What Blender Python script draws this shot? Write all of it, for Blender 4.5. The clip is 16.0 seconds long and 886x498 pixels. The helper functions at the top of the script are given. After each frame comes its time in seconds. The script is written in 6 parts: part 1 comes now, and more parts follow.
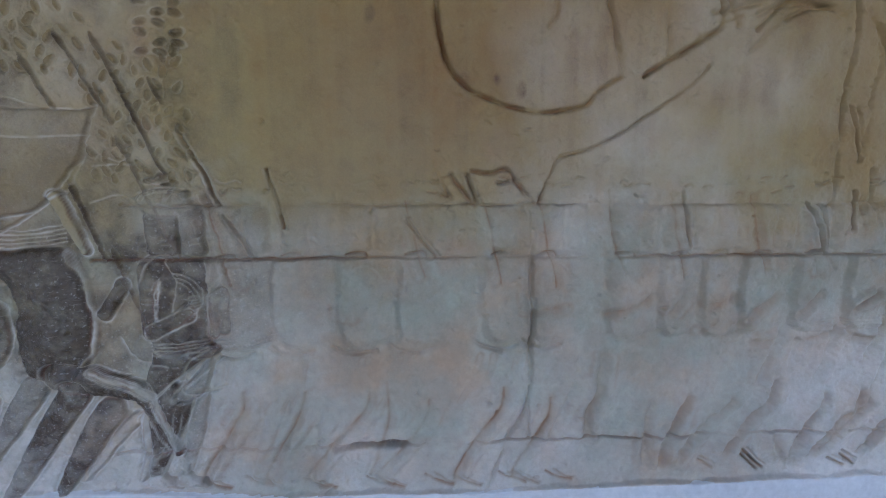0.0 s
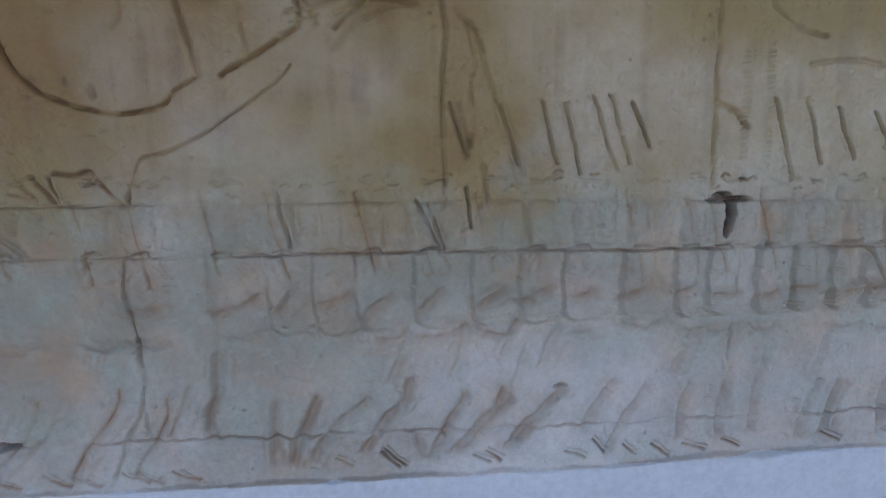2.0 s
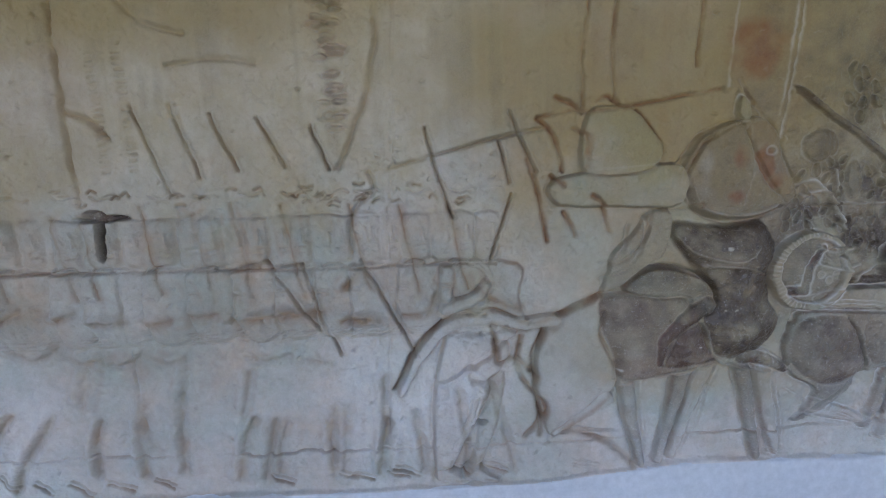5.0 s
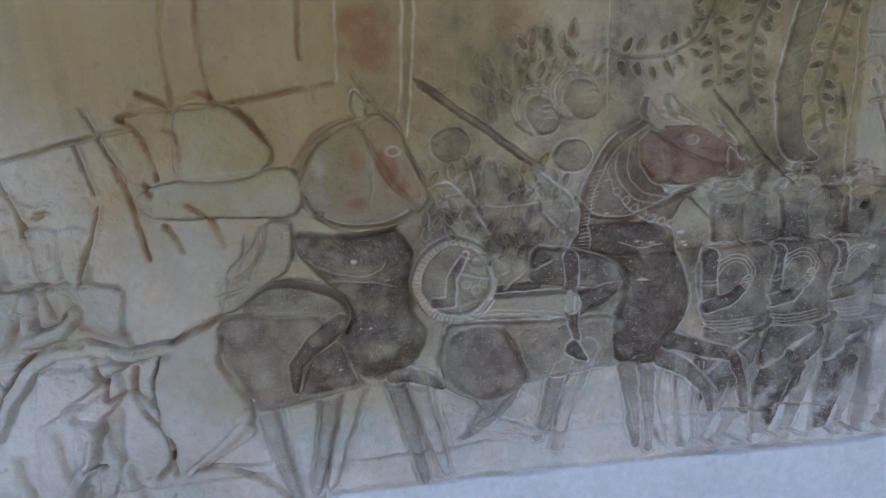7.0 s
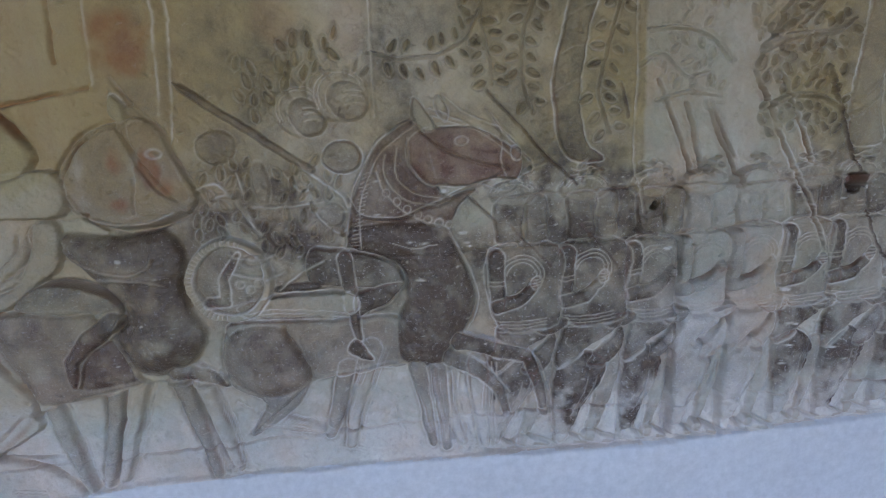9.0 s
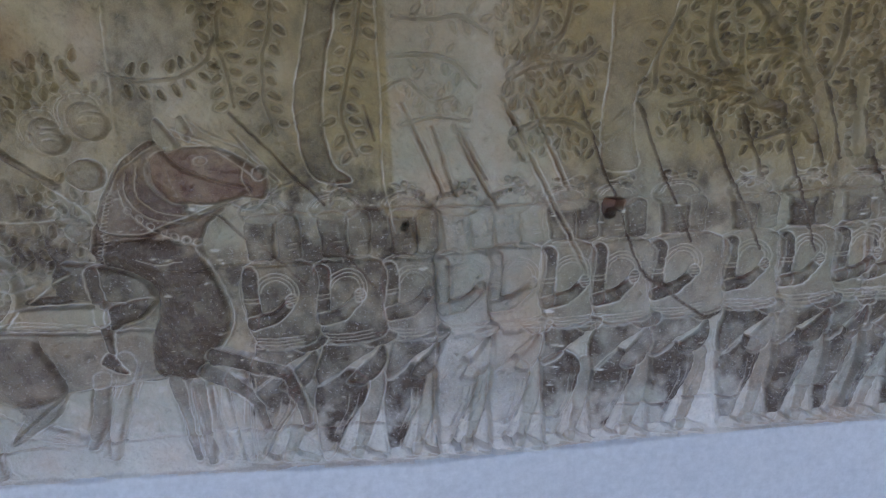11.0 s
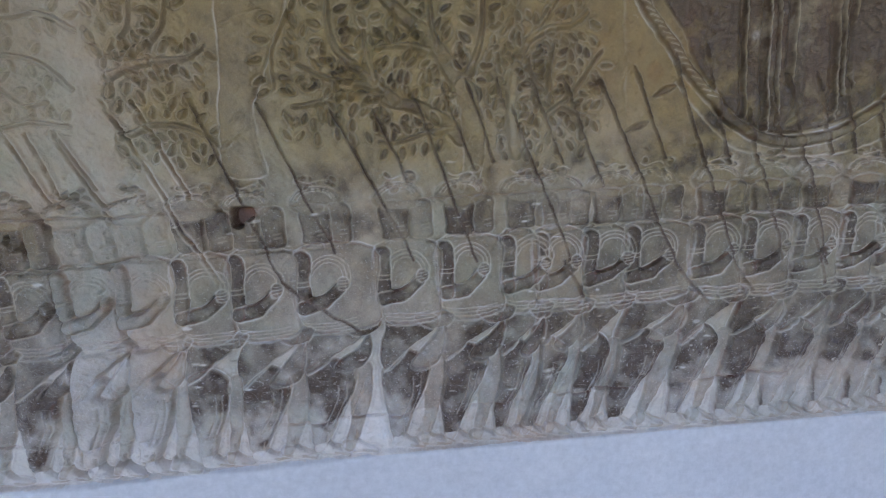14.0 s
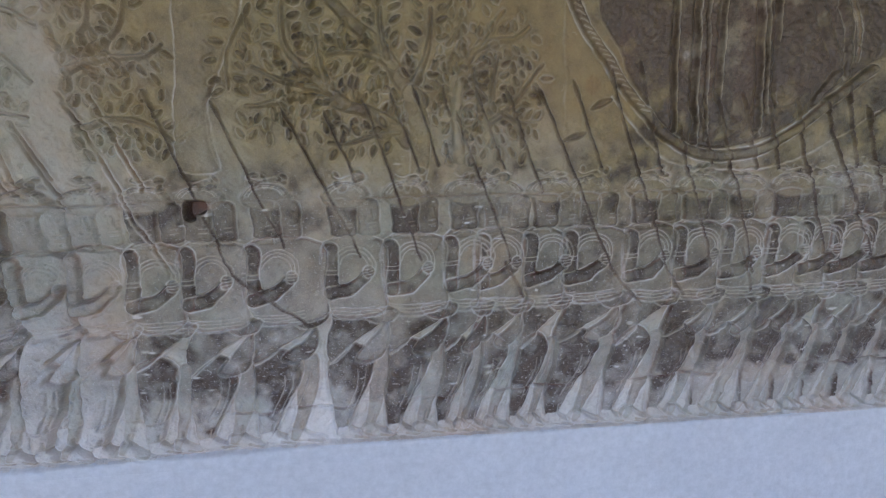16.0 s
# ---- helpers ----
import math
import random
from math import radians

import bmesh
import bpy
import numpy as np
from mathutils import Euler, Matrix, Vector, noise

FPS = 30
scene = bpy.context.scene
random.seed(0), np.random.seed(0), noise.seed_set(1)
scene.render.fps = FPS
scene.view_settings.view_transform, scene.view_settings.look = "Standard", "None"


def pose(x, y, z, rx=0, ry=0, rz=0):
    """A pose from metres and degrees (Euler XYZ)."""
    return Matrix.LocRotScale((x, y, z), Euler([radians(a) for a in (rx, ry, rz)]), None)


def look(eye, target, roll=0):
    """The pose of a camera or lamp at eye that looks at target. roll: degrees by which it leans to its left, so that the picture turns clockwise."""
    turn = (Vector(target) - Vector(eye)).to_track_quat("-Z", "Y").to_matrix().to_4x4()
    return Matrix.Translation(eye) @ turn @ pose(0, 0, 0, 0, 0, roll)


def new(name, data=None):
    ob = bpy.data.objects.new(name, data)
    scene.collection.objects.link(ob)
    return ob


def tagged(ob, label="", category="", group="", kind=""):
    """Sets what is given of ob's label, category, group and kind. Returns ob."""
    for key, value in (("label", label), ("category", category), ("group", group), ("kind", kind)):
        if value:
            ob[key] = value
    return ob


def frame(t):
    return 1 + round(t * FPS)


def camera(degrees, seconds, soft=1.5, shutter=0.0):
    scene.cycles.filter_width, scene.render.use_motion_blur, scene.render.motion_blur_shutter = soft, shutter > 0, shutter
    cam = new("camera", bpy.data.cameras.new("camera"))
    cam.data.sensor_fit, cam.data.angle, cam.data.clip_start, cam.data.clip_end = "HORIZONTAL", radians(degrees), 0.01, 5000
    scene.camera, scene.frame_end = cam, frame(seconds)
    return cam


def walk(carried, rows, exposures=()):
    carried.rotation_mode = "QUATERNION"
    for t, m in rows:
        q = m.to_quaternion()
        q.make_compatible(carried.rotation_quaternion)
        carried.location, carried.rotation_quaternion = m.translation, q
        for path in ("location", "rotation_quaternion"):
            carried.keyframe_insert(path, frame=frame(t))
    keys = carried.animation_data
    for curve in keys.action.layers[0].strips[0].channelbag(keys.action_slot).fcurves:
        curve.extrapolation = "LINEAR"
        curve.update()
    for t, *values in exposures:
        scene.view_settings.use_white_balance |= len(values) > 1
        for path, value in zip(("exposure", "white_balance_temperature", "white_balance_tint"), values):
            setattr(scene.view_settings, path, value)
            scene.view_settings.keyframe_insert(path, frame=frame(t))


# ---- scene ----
cam = camera(87.0, 16.0, soft=1.0)
PATH = [
    (0, (-0.065, 0.08, 1.455), (0.101, 2.051, 1.158), -0.4),
    (0.5, (0.11, 0.097, 1.454), (0.255, 2.067, 1.141), -0.9),
    (1, (0.33, 0.028, 1.467), (0.394, 2.005, 1.175), -0.6),
    (1.5, (0.529, -0.014, 1.459), (0.651, 1.961, 1.164), -0.3),
    (2, (0.77, 0.01, 1.444), (0.93, 1.982, 1.146), -1.2),
    (2.5, (1.0, 0.046, 1.445), (1.202, 2.009, 1.116), -0.6),
    (3, (1.208, 0.033, 1.445), (1.31, 2.003, 1.113), -2.0),
    (3.5, (1.435, -0.017, 1.445), (1.455, 1.961, 1.149), -1.1),
    (4, (1.662, 0.009, 1.431), (1.67, 1.989, 1.145), -1.5),
    (4.5, (1.934, 0.07, 1.457), (1.977, 2.043, 1.133), -1.1),
    (5, (2.176, 0.057, 1.449), (2.204, 2.031, 1.132), -2.2),
    (5.2, (2.282, 0.04, 1.448), (2.291, 2.015, 1.131), -2.5),
    (7.3, (2.906, 0.132, 1.436), (3.115, 2.089, 1.079), -3.4),
    (7.5, (2.947, 0.13, 1.43), (3.135, 2.088, 1.068), -3.9),
    (8, (3.069, 0.096, 1.425), (3.206, 2.054, 1.04), -4.4),
    (8.2, (3.12, 0.072, 1.434), (3.232, 2.033, 1.053), -4.1),
    (10.3, (3.627, 0.085, 1.418), (3.816, 2.042, 1.052), -2.6),
    (10.5, (3.679, 0.082, 1.421), (3.865, 2.04, 1.06), -3.2),
    (11, (3.836, 0.025, 1.424), (3.954, 1.993, 1.09), -2.6),
    (11.5, (3.972, -0.026, 1.42), (4.082, 1.947, 1.112), -2.7),
    (12, (4.117, -0.006, 1.404), (4.227, 1.966, 1.091), -3.5),
    (12.5, (4.281, 0.046, 1.412), (4.441, 2.007, 1.055), -1.3),
    (13, (4.388, 0.07, 1.406), (4.575, 2.029, 1.051), -2.9),
    (13.5, (4.503, 0.069, 1.412), (4.63, 2.034, 1.062), -3.6),
    (14, (4.615, 0.05, 1.415), (4.714, 2.014, 1.05), -3.2),
    (14.5, (4.688, 0.021, 1.404), (4.809, 1.983, 1.031), -2.6),
    (15, (4.71, 0.007, 1.396), (4.837, 1.969, 1.032), -2.5),
    (15.5, (4.71, 0.001, 1.402), (4.835, 1.968, 1.06), -2.2),
    (16, (4.704, -0.004, 1.405), (4.854, 1.961, 1.062), -1.3),
]
EXPOSURE = [(0.0, 2.7, 5650, 24), (1.5, 2.6, 5700, 24), (2.5, 2.55, 5740, 24), (3.5, 2.64, 5740, 24), (5.0, 2.72, 5800, 24), (8.0, 2.77, 5850, 25), (11.5, 2.68, 5980, 25), (13.5, 2.86, 6040, 26), (16.0, 2.87, 6080, 27)]
walk(cam, [(t, look(eye, target, roll)) for t, eye, target, roll in PATH], EXPOSURE)

# ---- world, sun and exposure ----
sky_world = bpy.data.worlds.new("sky")
scene.world = sky_world
sky_world.use_nodes = True
wn, wl = sky_world.node_tree.nodes, sky_world.node_tree.links
sky = wn.new("ShaderNodeTexSky")
sky.sky_type, sky.sun_disc = "NISHITA", False
sky.sun_elevation, sky.sun_rotation = radians(50), radians(35)
sky.air_density, sky.dust_density, sky.ozone_density = 1.0, 0.3, 2.0
wl.new(sky.outputs[0], wn["Background"].inputs["Color"])
wn["Background"].inputs["Strength"].default_value = 0.15
sun = new("sun", bpy.data.lights.new("sun", "SUN"))
sun.data.energy, sun.data.angle, sun.data.color = 5.0, radians(0.6), (1.0, 0.93, 0.8)
SUN_EL, SUN_AZ = radians(50), radians(35)
toward = Vector((math.sin(SUN_AZ) * math.cos(SUN_EL), math.cos(SUN_AZ) * math.cos(SUN_EL), math.sin(SUN_EL)))
sun.matrix_world = look((0, 0, 12), Vector((0, 0, 12)) - toward)


# ---- materials ----
def ramp(nodes, stops):
    r = nodes.new("ShaderNodeValToRGB")
    while len(r.color_ramp.elements) < len(stops):
        r.color_ramp.elements.new(0.5)
    for e, (p, c) in zip(r.color_ramp.elements, stops):
        e.position, e.color = p, (*c, 1)
    return r


def noise_node(nt, scale, detail, vec, rough=0.55):
    n = nt.nodes.new("ShaderNodeTexNoise")
    n.inputs["Scale"].default_value, n.inputs["Detail"].default_value = scale, detail
    n.inputs["Roughness"].default_value = rough
    nt.links.new(vec, n.inputs["Vector"])
    return n


def mixed(nt, fac, a, b, how="MIX"):
    m = nt.nodes.new("ShaderNodeMix")
    m.data_type, m.blend_type = "RGBA", how
    for sock, v in ((m.inputs[0], fac), (m.inputs[6], a), (m.inputs[7], b)):
        if isinstance(v, (int, float)):
            sock.default_value = v
        elif isinstance(v, tuple):
            sock.default_value = (*v, 1)
        else:
            nt.links.new(v, sock)
    return m.outputs[2]


def arith(nt, op, a, b, clamp=False):
    m = nt.nodes.new("ShaderNodeMath")
    m.operation, m.use_clamp = op, clamp
    for sock, v in zip(m.inputs, (a, b)):
        if isinstance(v, (int, float)):
            sock.default_value = v
        else:
            nt.links.new(v, sock)
    return m.outputs[0]


def stone(name, light, dark, rough=0.85, carved=False, bump=0.35, grain=1.0):
    """Sandstone: cloudy tone, fine grain and pits. Carved stone also carries dark polish, iron stain, pale scale and
    painted light and shade as attributes.
    """
    mat = bpy.data.materials.new(name)
    mat.use_nodes = True
    nt = mat.node_tree
    bsdf = nt.nodes["Principled BSDF"]
    pos = nt.nodes.new("ShaderNodeNewGeometry").outputs["Position"]
    cloud = noise_node(nt, 3.2, 6, pos, 0.6)
    fine = noise_node(nt, 60 * grain, 5, pos, 0.65)
    speck = noise_node(nt, 330 * grain, 3, pos, 0.6)
    base = ramp(nt.nodes, ((0.3, dark), (0.7, light)))
    nt.links.new(cloud.outputs[0], base.inputs[0])
    tone = ramp(nt.nodes, ((0.3, (0.9, 0.895, 0.885)), (0.7, (1.09, 1.085, 1.08))))
    nt.links.new(fine.outputs[0], tone.inputs[0])
    col = mixed(nt, 1.0, base.outputs[0], tone.outputs[0], "MULTIPLY")
    gritty = ramp(nt.nodes, ((0.32, (0.8, 0.79, 0.78)), (0.68, (1.2, 1.19, 1.18))))
    nt.links.new(speck.outputs[0], gritty.inputs[0])
    roughness = None
    if carved:
        drift = noise_node(nt, 7.0, 4, pos, 0.6)
        hue = ramp(nt.nodes, ((0.33, (0.9, 1.02, 1.03)), (0.5, (1.0, 1.0, 1.0)), (0.67, (1.17, 0.98, 0.87))))
        nt.links.new(drift.outputs[0], hue.inputs[0])
        col = mixed(nt, 1.0, col, hue.outputs[0], "MULTIPLY")

        def attr(n):
            a = nt.nodes.new("ShaderNodeAttribute")
            a.attribute_name = n
            return a.outputs["Fac"]
        rust_shade, pale, patina_shade = attr("rust_shade"), attr("pale"), attr("patina_shade")
        mott = noise_node(nt, 30, 6, pos, 0.7)
        col = mixed(nt, arith(nt, "MULTIPLY", attr("ochre"), arith(nt, "ADD", cloud.outputs[0], 0.45), True), col, (0.33, 0.252, 0.108))
        col = mixed(nt, arith(nt, "MULTIPLY", rust_shade, arith(nt, "ADD", mott.outputs[0], 0.35), True), col, (0.23, 0.098, 0.033))
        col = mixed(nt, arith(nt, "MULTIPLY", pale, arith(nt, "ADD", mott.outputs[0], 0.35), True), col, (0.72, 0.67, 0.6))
        spots = ramp(nt.nodes, ((0.6, (0, 0, 0)), (0.69, (1, 1, 1))))
        chips = noise_node(nt, 170, 4, pos, 0.5)
        stretch = nt.nodes.new("ShaderNodeVectorMath")
        stretch.operation = "MULTIPLY"
        stretch.inputs[1].default_value = (1.0, 1.0, 5.0)
        nt.links.new(pos, stretch.inputs[0])
        scratch = noise_node(nt, 48, 4, stretch.outputs[0], 0.6)
        nicks = ramp(nt.nodes, ((0.62, (0, 0, 0)), (0.7, (1, 1, 1))))
        nt.links.new(scratch.outputs[0], nicks.inputs[0])
        nt.links.new(chips.outputs[0], spots.inputs[0])
        pm = arith(nt, "MULTIPLY", patina_shade, arith(nt, "ADD", arith(nt, "MULTIPLY", mott.outputs[0], 1.3), 0.35), True)
        pcol = mixed(nt, mott.outputs[0], (0.038, 0.0235, 0.0145), (0.108, 0.071, 0.046))
        pcol = mixed(nt, arith(nt, "MULTIPLY", spots.outputs[0], 0.75), pcol, (0.36, 0.33, 0.3))
        pcol = mixed(nt, arith(nt, "MULTIPLY", nicks.outputs[0], 0.5), pcol, (0.34, 0.3, 0.26))
        pcol = mixed(nt, arith(nt, "MULTIPLY", attr("ochre"), 0.85), pcol, (0.06, 0.046, 0.019))
        pcol = mixed(nt, arith(nt, "MULTIPLY", rust_shade, 0.8, True), pcol, (0.17, 0.06, 0.04))
        col = mixed(nt, pm, col, pcol)
        col = mixed(nt, arith(nt, "ADD", arith(nt, "MULTIPLY", pm, 0.8), 0.15, True), col, gritty.outputs[0], "MULTIPLY")
        roughness = arith(nt, "SUBTRACT", rough, arith(nt, "MULTIPLY", pm, 0.48))
    nt.links.new(col, bsdf.inputs["Base Color"])
    if roughness is None:
        bsdf.inputs["Roughness"].default_value = rough
    else:
        nt.links.new(roughness, bsdf.inputs["Roughness"])
    b = nt.nodes.new("ShaderNodeBump")
    b.inputs["Strength"].default_value, b.inputs["Distance"].default_value = bump, 0.004
    nt.links.new(arith(nt, "ADD", fine.outputs[0], arith(nt, "MULTIPLY", speck.outputs[0], 0.45)), b.inputs["Height"])
    nt.links.new(b.outputs[0], bsdf.inputs["Normal"])
    return mat


CARVED = stone("carved_sandstone", (0.40, 0.36, 0.28), (0.30, 0.265, 0.20), 0.84, True, bump=0.85)
PLINTH = stone("smooth_sandstone", (0.56, 0.555, 0.53), (0.5, 0.495, 0.475), 0.8, bump=0.2)
PAVING = stone("gallery_paving", (0.34, 0.31, 0.27), (0.24, 0.22, 0.19), 0.8, grain=0.5)
COLUMN = stone("weathered_sandstone", (0.33, 0.31, 0.27), (0.2, 0.19, 0.17), 0.88, grain=0.5)
GRASS = stone("dry_lawn", (0.2, 0.19, 0.075), (0.12, 0.13, 0.045), 0.95, grain=0.3)


def block(name, a, b, mat, parent=None, bevel=0.01):
    bm = bmesh.new()
    bmesh.ops.create_cube(bm, size=1)
    for v in bm.verts:
        v.co = Vector([(a[k] + b[k]) / 2 + v.co[k] * (b[k] - a[k]) for k in range(3)])
    if bevel:
        bmesh.ops.bevel(bm, geom=bm.edges[:], offset=bevel, segments=2, affect="EDGES")
    me = bpy.data.meshes.new(name)
    bm.to_mesh(me)
    bm.free()
    me.materials.append(mat)
    ob = new(name, me)
    ob.parent = parent
    return ob


# ---- the carved face: one height field over the wall, x along it and z up ----
X0, X1, Z0, Z1, RES = -0.93, 5.95, 0.745, 1.855, 0.00224
nx, nz = int((X1 - X0) / RES) + 1, int((Z1 - Z0) / RES) + 1
gx = X0 + RES * np.arange(nx, dtype=np.float32)
gz = Z0 + RES * np.arange(nz, dtype=np.float32)
rng = np.random.default_rng(7)


def cloudy(size, octaves=1):
    """Smooth random values, about -1 to 1, whose lumps are size metres wide."""
    out, amp = np.zeros((nz, nx), np.float32), 1.0
    for _ in range(octaves):
        mx, mz = int((X1 - X0) / size) + 3, int((Z1 - Z0) / size) + 3
        g = rng.uniform(-1, 1, (mz, mx)).astype(np.float32)
        fx, fz = (gx - X0) / size, (gz - Z0) / size
        ix, iz = fx.astype(int), fz.astype(int)
        tx, tz = fx - ix, fz - iz
        tx, tz = tx * tx * (3 - 2 * tx), tz * tz * (3 - 2 * tz)
        top = g[iz][:, ix] * (1 - tx) + g[iz][:, ix + 1] * tx
        low = g[iz + 1][:, ix] * (1 - tx) + g[iz + 1][:, ix + 1] * tx
        out += amp * (top * (1 - tz[:, None]) + low * tz[:, None])
        size, amp = size / 2, amp / 2
    return out


def along(x, knots):
    xs, zs = zip(*knots)
    return np.interp(x, xs, zs)


BASE = [(-1.1, 0.835), (-0.7, 0.83), (-0.33, 0.797), (0.12, 0.78), (0.5, 0.767), (1.2, 0.757), (2.4, 0.762), (2.7, 0.79), (3.2, 0.786), (3.8, 0.765), (4.5, 0.78), (6.1, 0.781)]
LOW = [(-1.1, 0.912), (-0.5, 0.908), (0.1, 0.89), (0.6, 0.879), (1.6, 0.857), (2.4, 0.852), (3.1, 0.866), (3.5, 0.885), (3.86, 0.857), (4.2, 0.866), (4.9, 0.89), (5.8, 0.92), (6.1, 0.925)]
SHOULDER = [(-1.1, 1.31), (0, 1.299), (0.9, 1.286), (1.6, 1.272), (2.2, 1.266), (3.4, 1.245), (3.86, 1.239), (3.92, 1.25), (4.6, 1.256), (5.2, 1.264), (6.1, 1.268)]
TOP = [(-1.1, 1.412), (0, 1.405), (0.95, 1.396), (1.6, 1.381), (2.4, 1.37), (2.9, 1.356), (3.3, 1.35), (4.2, 1.347), (6.1, 1.342)]
base_z, low_z, shoulder_z, top_z = [along(gx, k).astype(np.float32) for k in (BASE, LOW, SHOULDER, TOP)]

# how far the carving is worn away along the wall, 0 crisp to 1 nearly smooth
worn = along(gx, [(-1.1, 0.05), (-0.52, 0.1), (-0.38, 0.75), (0.0, 0.9), (0.35, 0.7), (0.9, 0.55), (1.5, 0.42), (1.8, 0.38), (2.2, 0.36), (2.5, 0.1), (3.78, 0.0), (3.86, 0.3), (4.04, 0.3), (4.12, 0.0), (6.1, 0.0)])

# how much hands have polished the figures along the wall
polish = along(gx, [(-1.1, 1), (-0.52, 1), (-0.4, 0.35), (-0.25, 0.1), (2.3, 0.08), (2.45, 0.2), (2.7, 0.42), (2.85, 0.7), (3.0, 1), (3.78, 1), (3.86, 0.35), (4.04, 0.3), (4.12, 1), (6.1, 1)])

H = (0.0035 * cloudy(0.42, 2) + 0.0011 * cloudy(0.05, 2) + 0.0005 * cloudy(0.012)).astype(np.float32)
OWN = np.zeros((nz, nx), np.int32)
PATINA_SHADE = np.zeros((nz, nx), np.float32)
RUST_SHADE = np.zeros((nz, nx), np.float32)
PALE = np.zeros((nz, nx), np.float32)
OCHRE = np.zeros((nz, nx), np.float32)
CHIPPED = np.zeros((nz, nx), np.float32)
FIGURES = [None]
SHARP = np.broadcast_to(np.clip(polish, 0, 1).astype(np.float32)[None, :], (nz, nx))


WOBBLE_X = (0.0022 * cloudy(0.04, 3) + 0.003 * cloudy(0.12)).astype(np.float32)
WOBBLE_Z = (0.0018 * cloudy(0.04, 3) + 0.002 * cloudy(0.12)).astype(np.float32)
BROKEN = cloudy(0.035, 3)


def wear_at(x):
    return float(np.interp(x, gx, worn))


def polish_at(x):
    return float(np.interp(x, gx, polish))


def window(points, margin):
    xs, zs = [p[0] for p in points], [p[1] for p in points]
    i0, i1 = np.searchsorted(gx, (min(xs) - margin, max(xs) + margin))
    k0, k1 = np.searchsorted(gz, (min(zs) - margin, max(zs) + margin))
    s = np.s_[k0:k1, i0:i1]
    return s, gx[i0:i1][None, :] + WOBBLE_X[s], gz[k0:k1][:, None] + WOBBLE_Z[s]


def seg_dist(x, z, a, b, ra=0.0, rb=0.0):
    dx, dz = b[0] - a[0], b[1] - a[1]
    t = np.clip(((x - a[0]) * dx + (z - a[1]) * dz) / (dx * dx + dz * dz + 1e-9), 0, 1)
    return np.hypot(x - a[0] - t * dx, z - a[1] - t * dz) - (ra + (rb - ra) * t)


def chain_dist(x, z, pts, radii):
    d = None
    for a, b, ra, rb in zip(pts, pts[1:], radii, radii[1:]):
        e = seg_dist(x, z, a, b, ra, rb)
        d = e if d is None else np.minimum(d, e)
    return d


def smooth_line(pts, n=6, closed=False):
    """A Catmull-Rom curve through the points."""
    p = [pts[-1], *pts, pts[0], pts[1]] if closed else [pts[0], *pts, pts[-1]]
    out = []
    for a, b, c, d in zip(p, p[1:], p[2:], p[3:]):
        for k in range(n):
            t = k / n
            out.append(tuple(0.5 * (2 * b[j] + (c[j] - a[j]) * t + (2 * a[j] - 5 * b[j] + 4 * c[j] - d[j]) * t * t + (3 * b[j] - a[j] - 3 * c[j] + d[j]) * t ** 3) for j in (0, 1)))
    return out if closed else out + [tuple(pts[-1])]


def poly_dist(x, z, pts):
    d, inside = None, None
    for a, b in zip(pts, pts[1:] + pts[:1]):
        e = seg_dist(x, z, a, b)
        d = e if d is None else np.minimum(d, e)
        cross = ((a[1] > z) != (b[1] > z)) & (x < (b[0] - a[0]) * (z - a[1]) / (b[1] - a[1] + 1e-12) + a[0])
        inside = cross if inside is None else inside ^ cross
    return np.where(inside, -d, d)


def figure(name, label="", category="", group="", under=0):
    FIGURES.append((name, label, category, group, under))
    return len(FIGURES) - 1


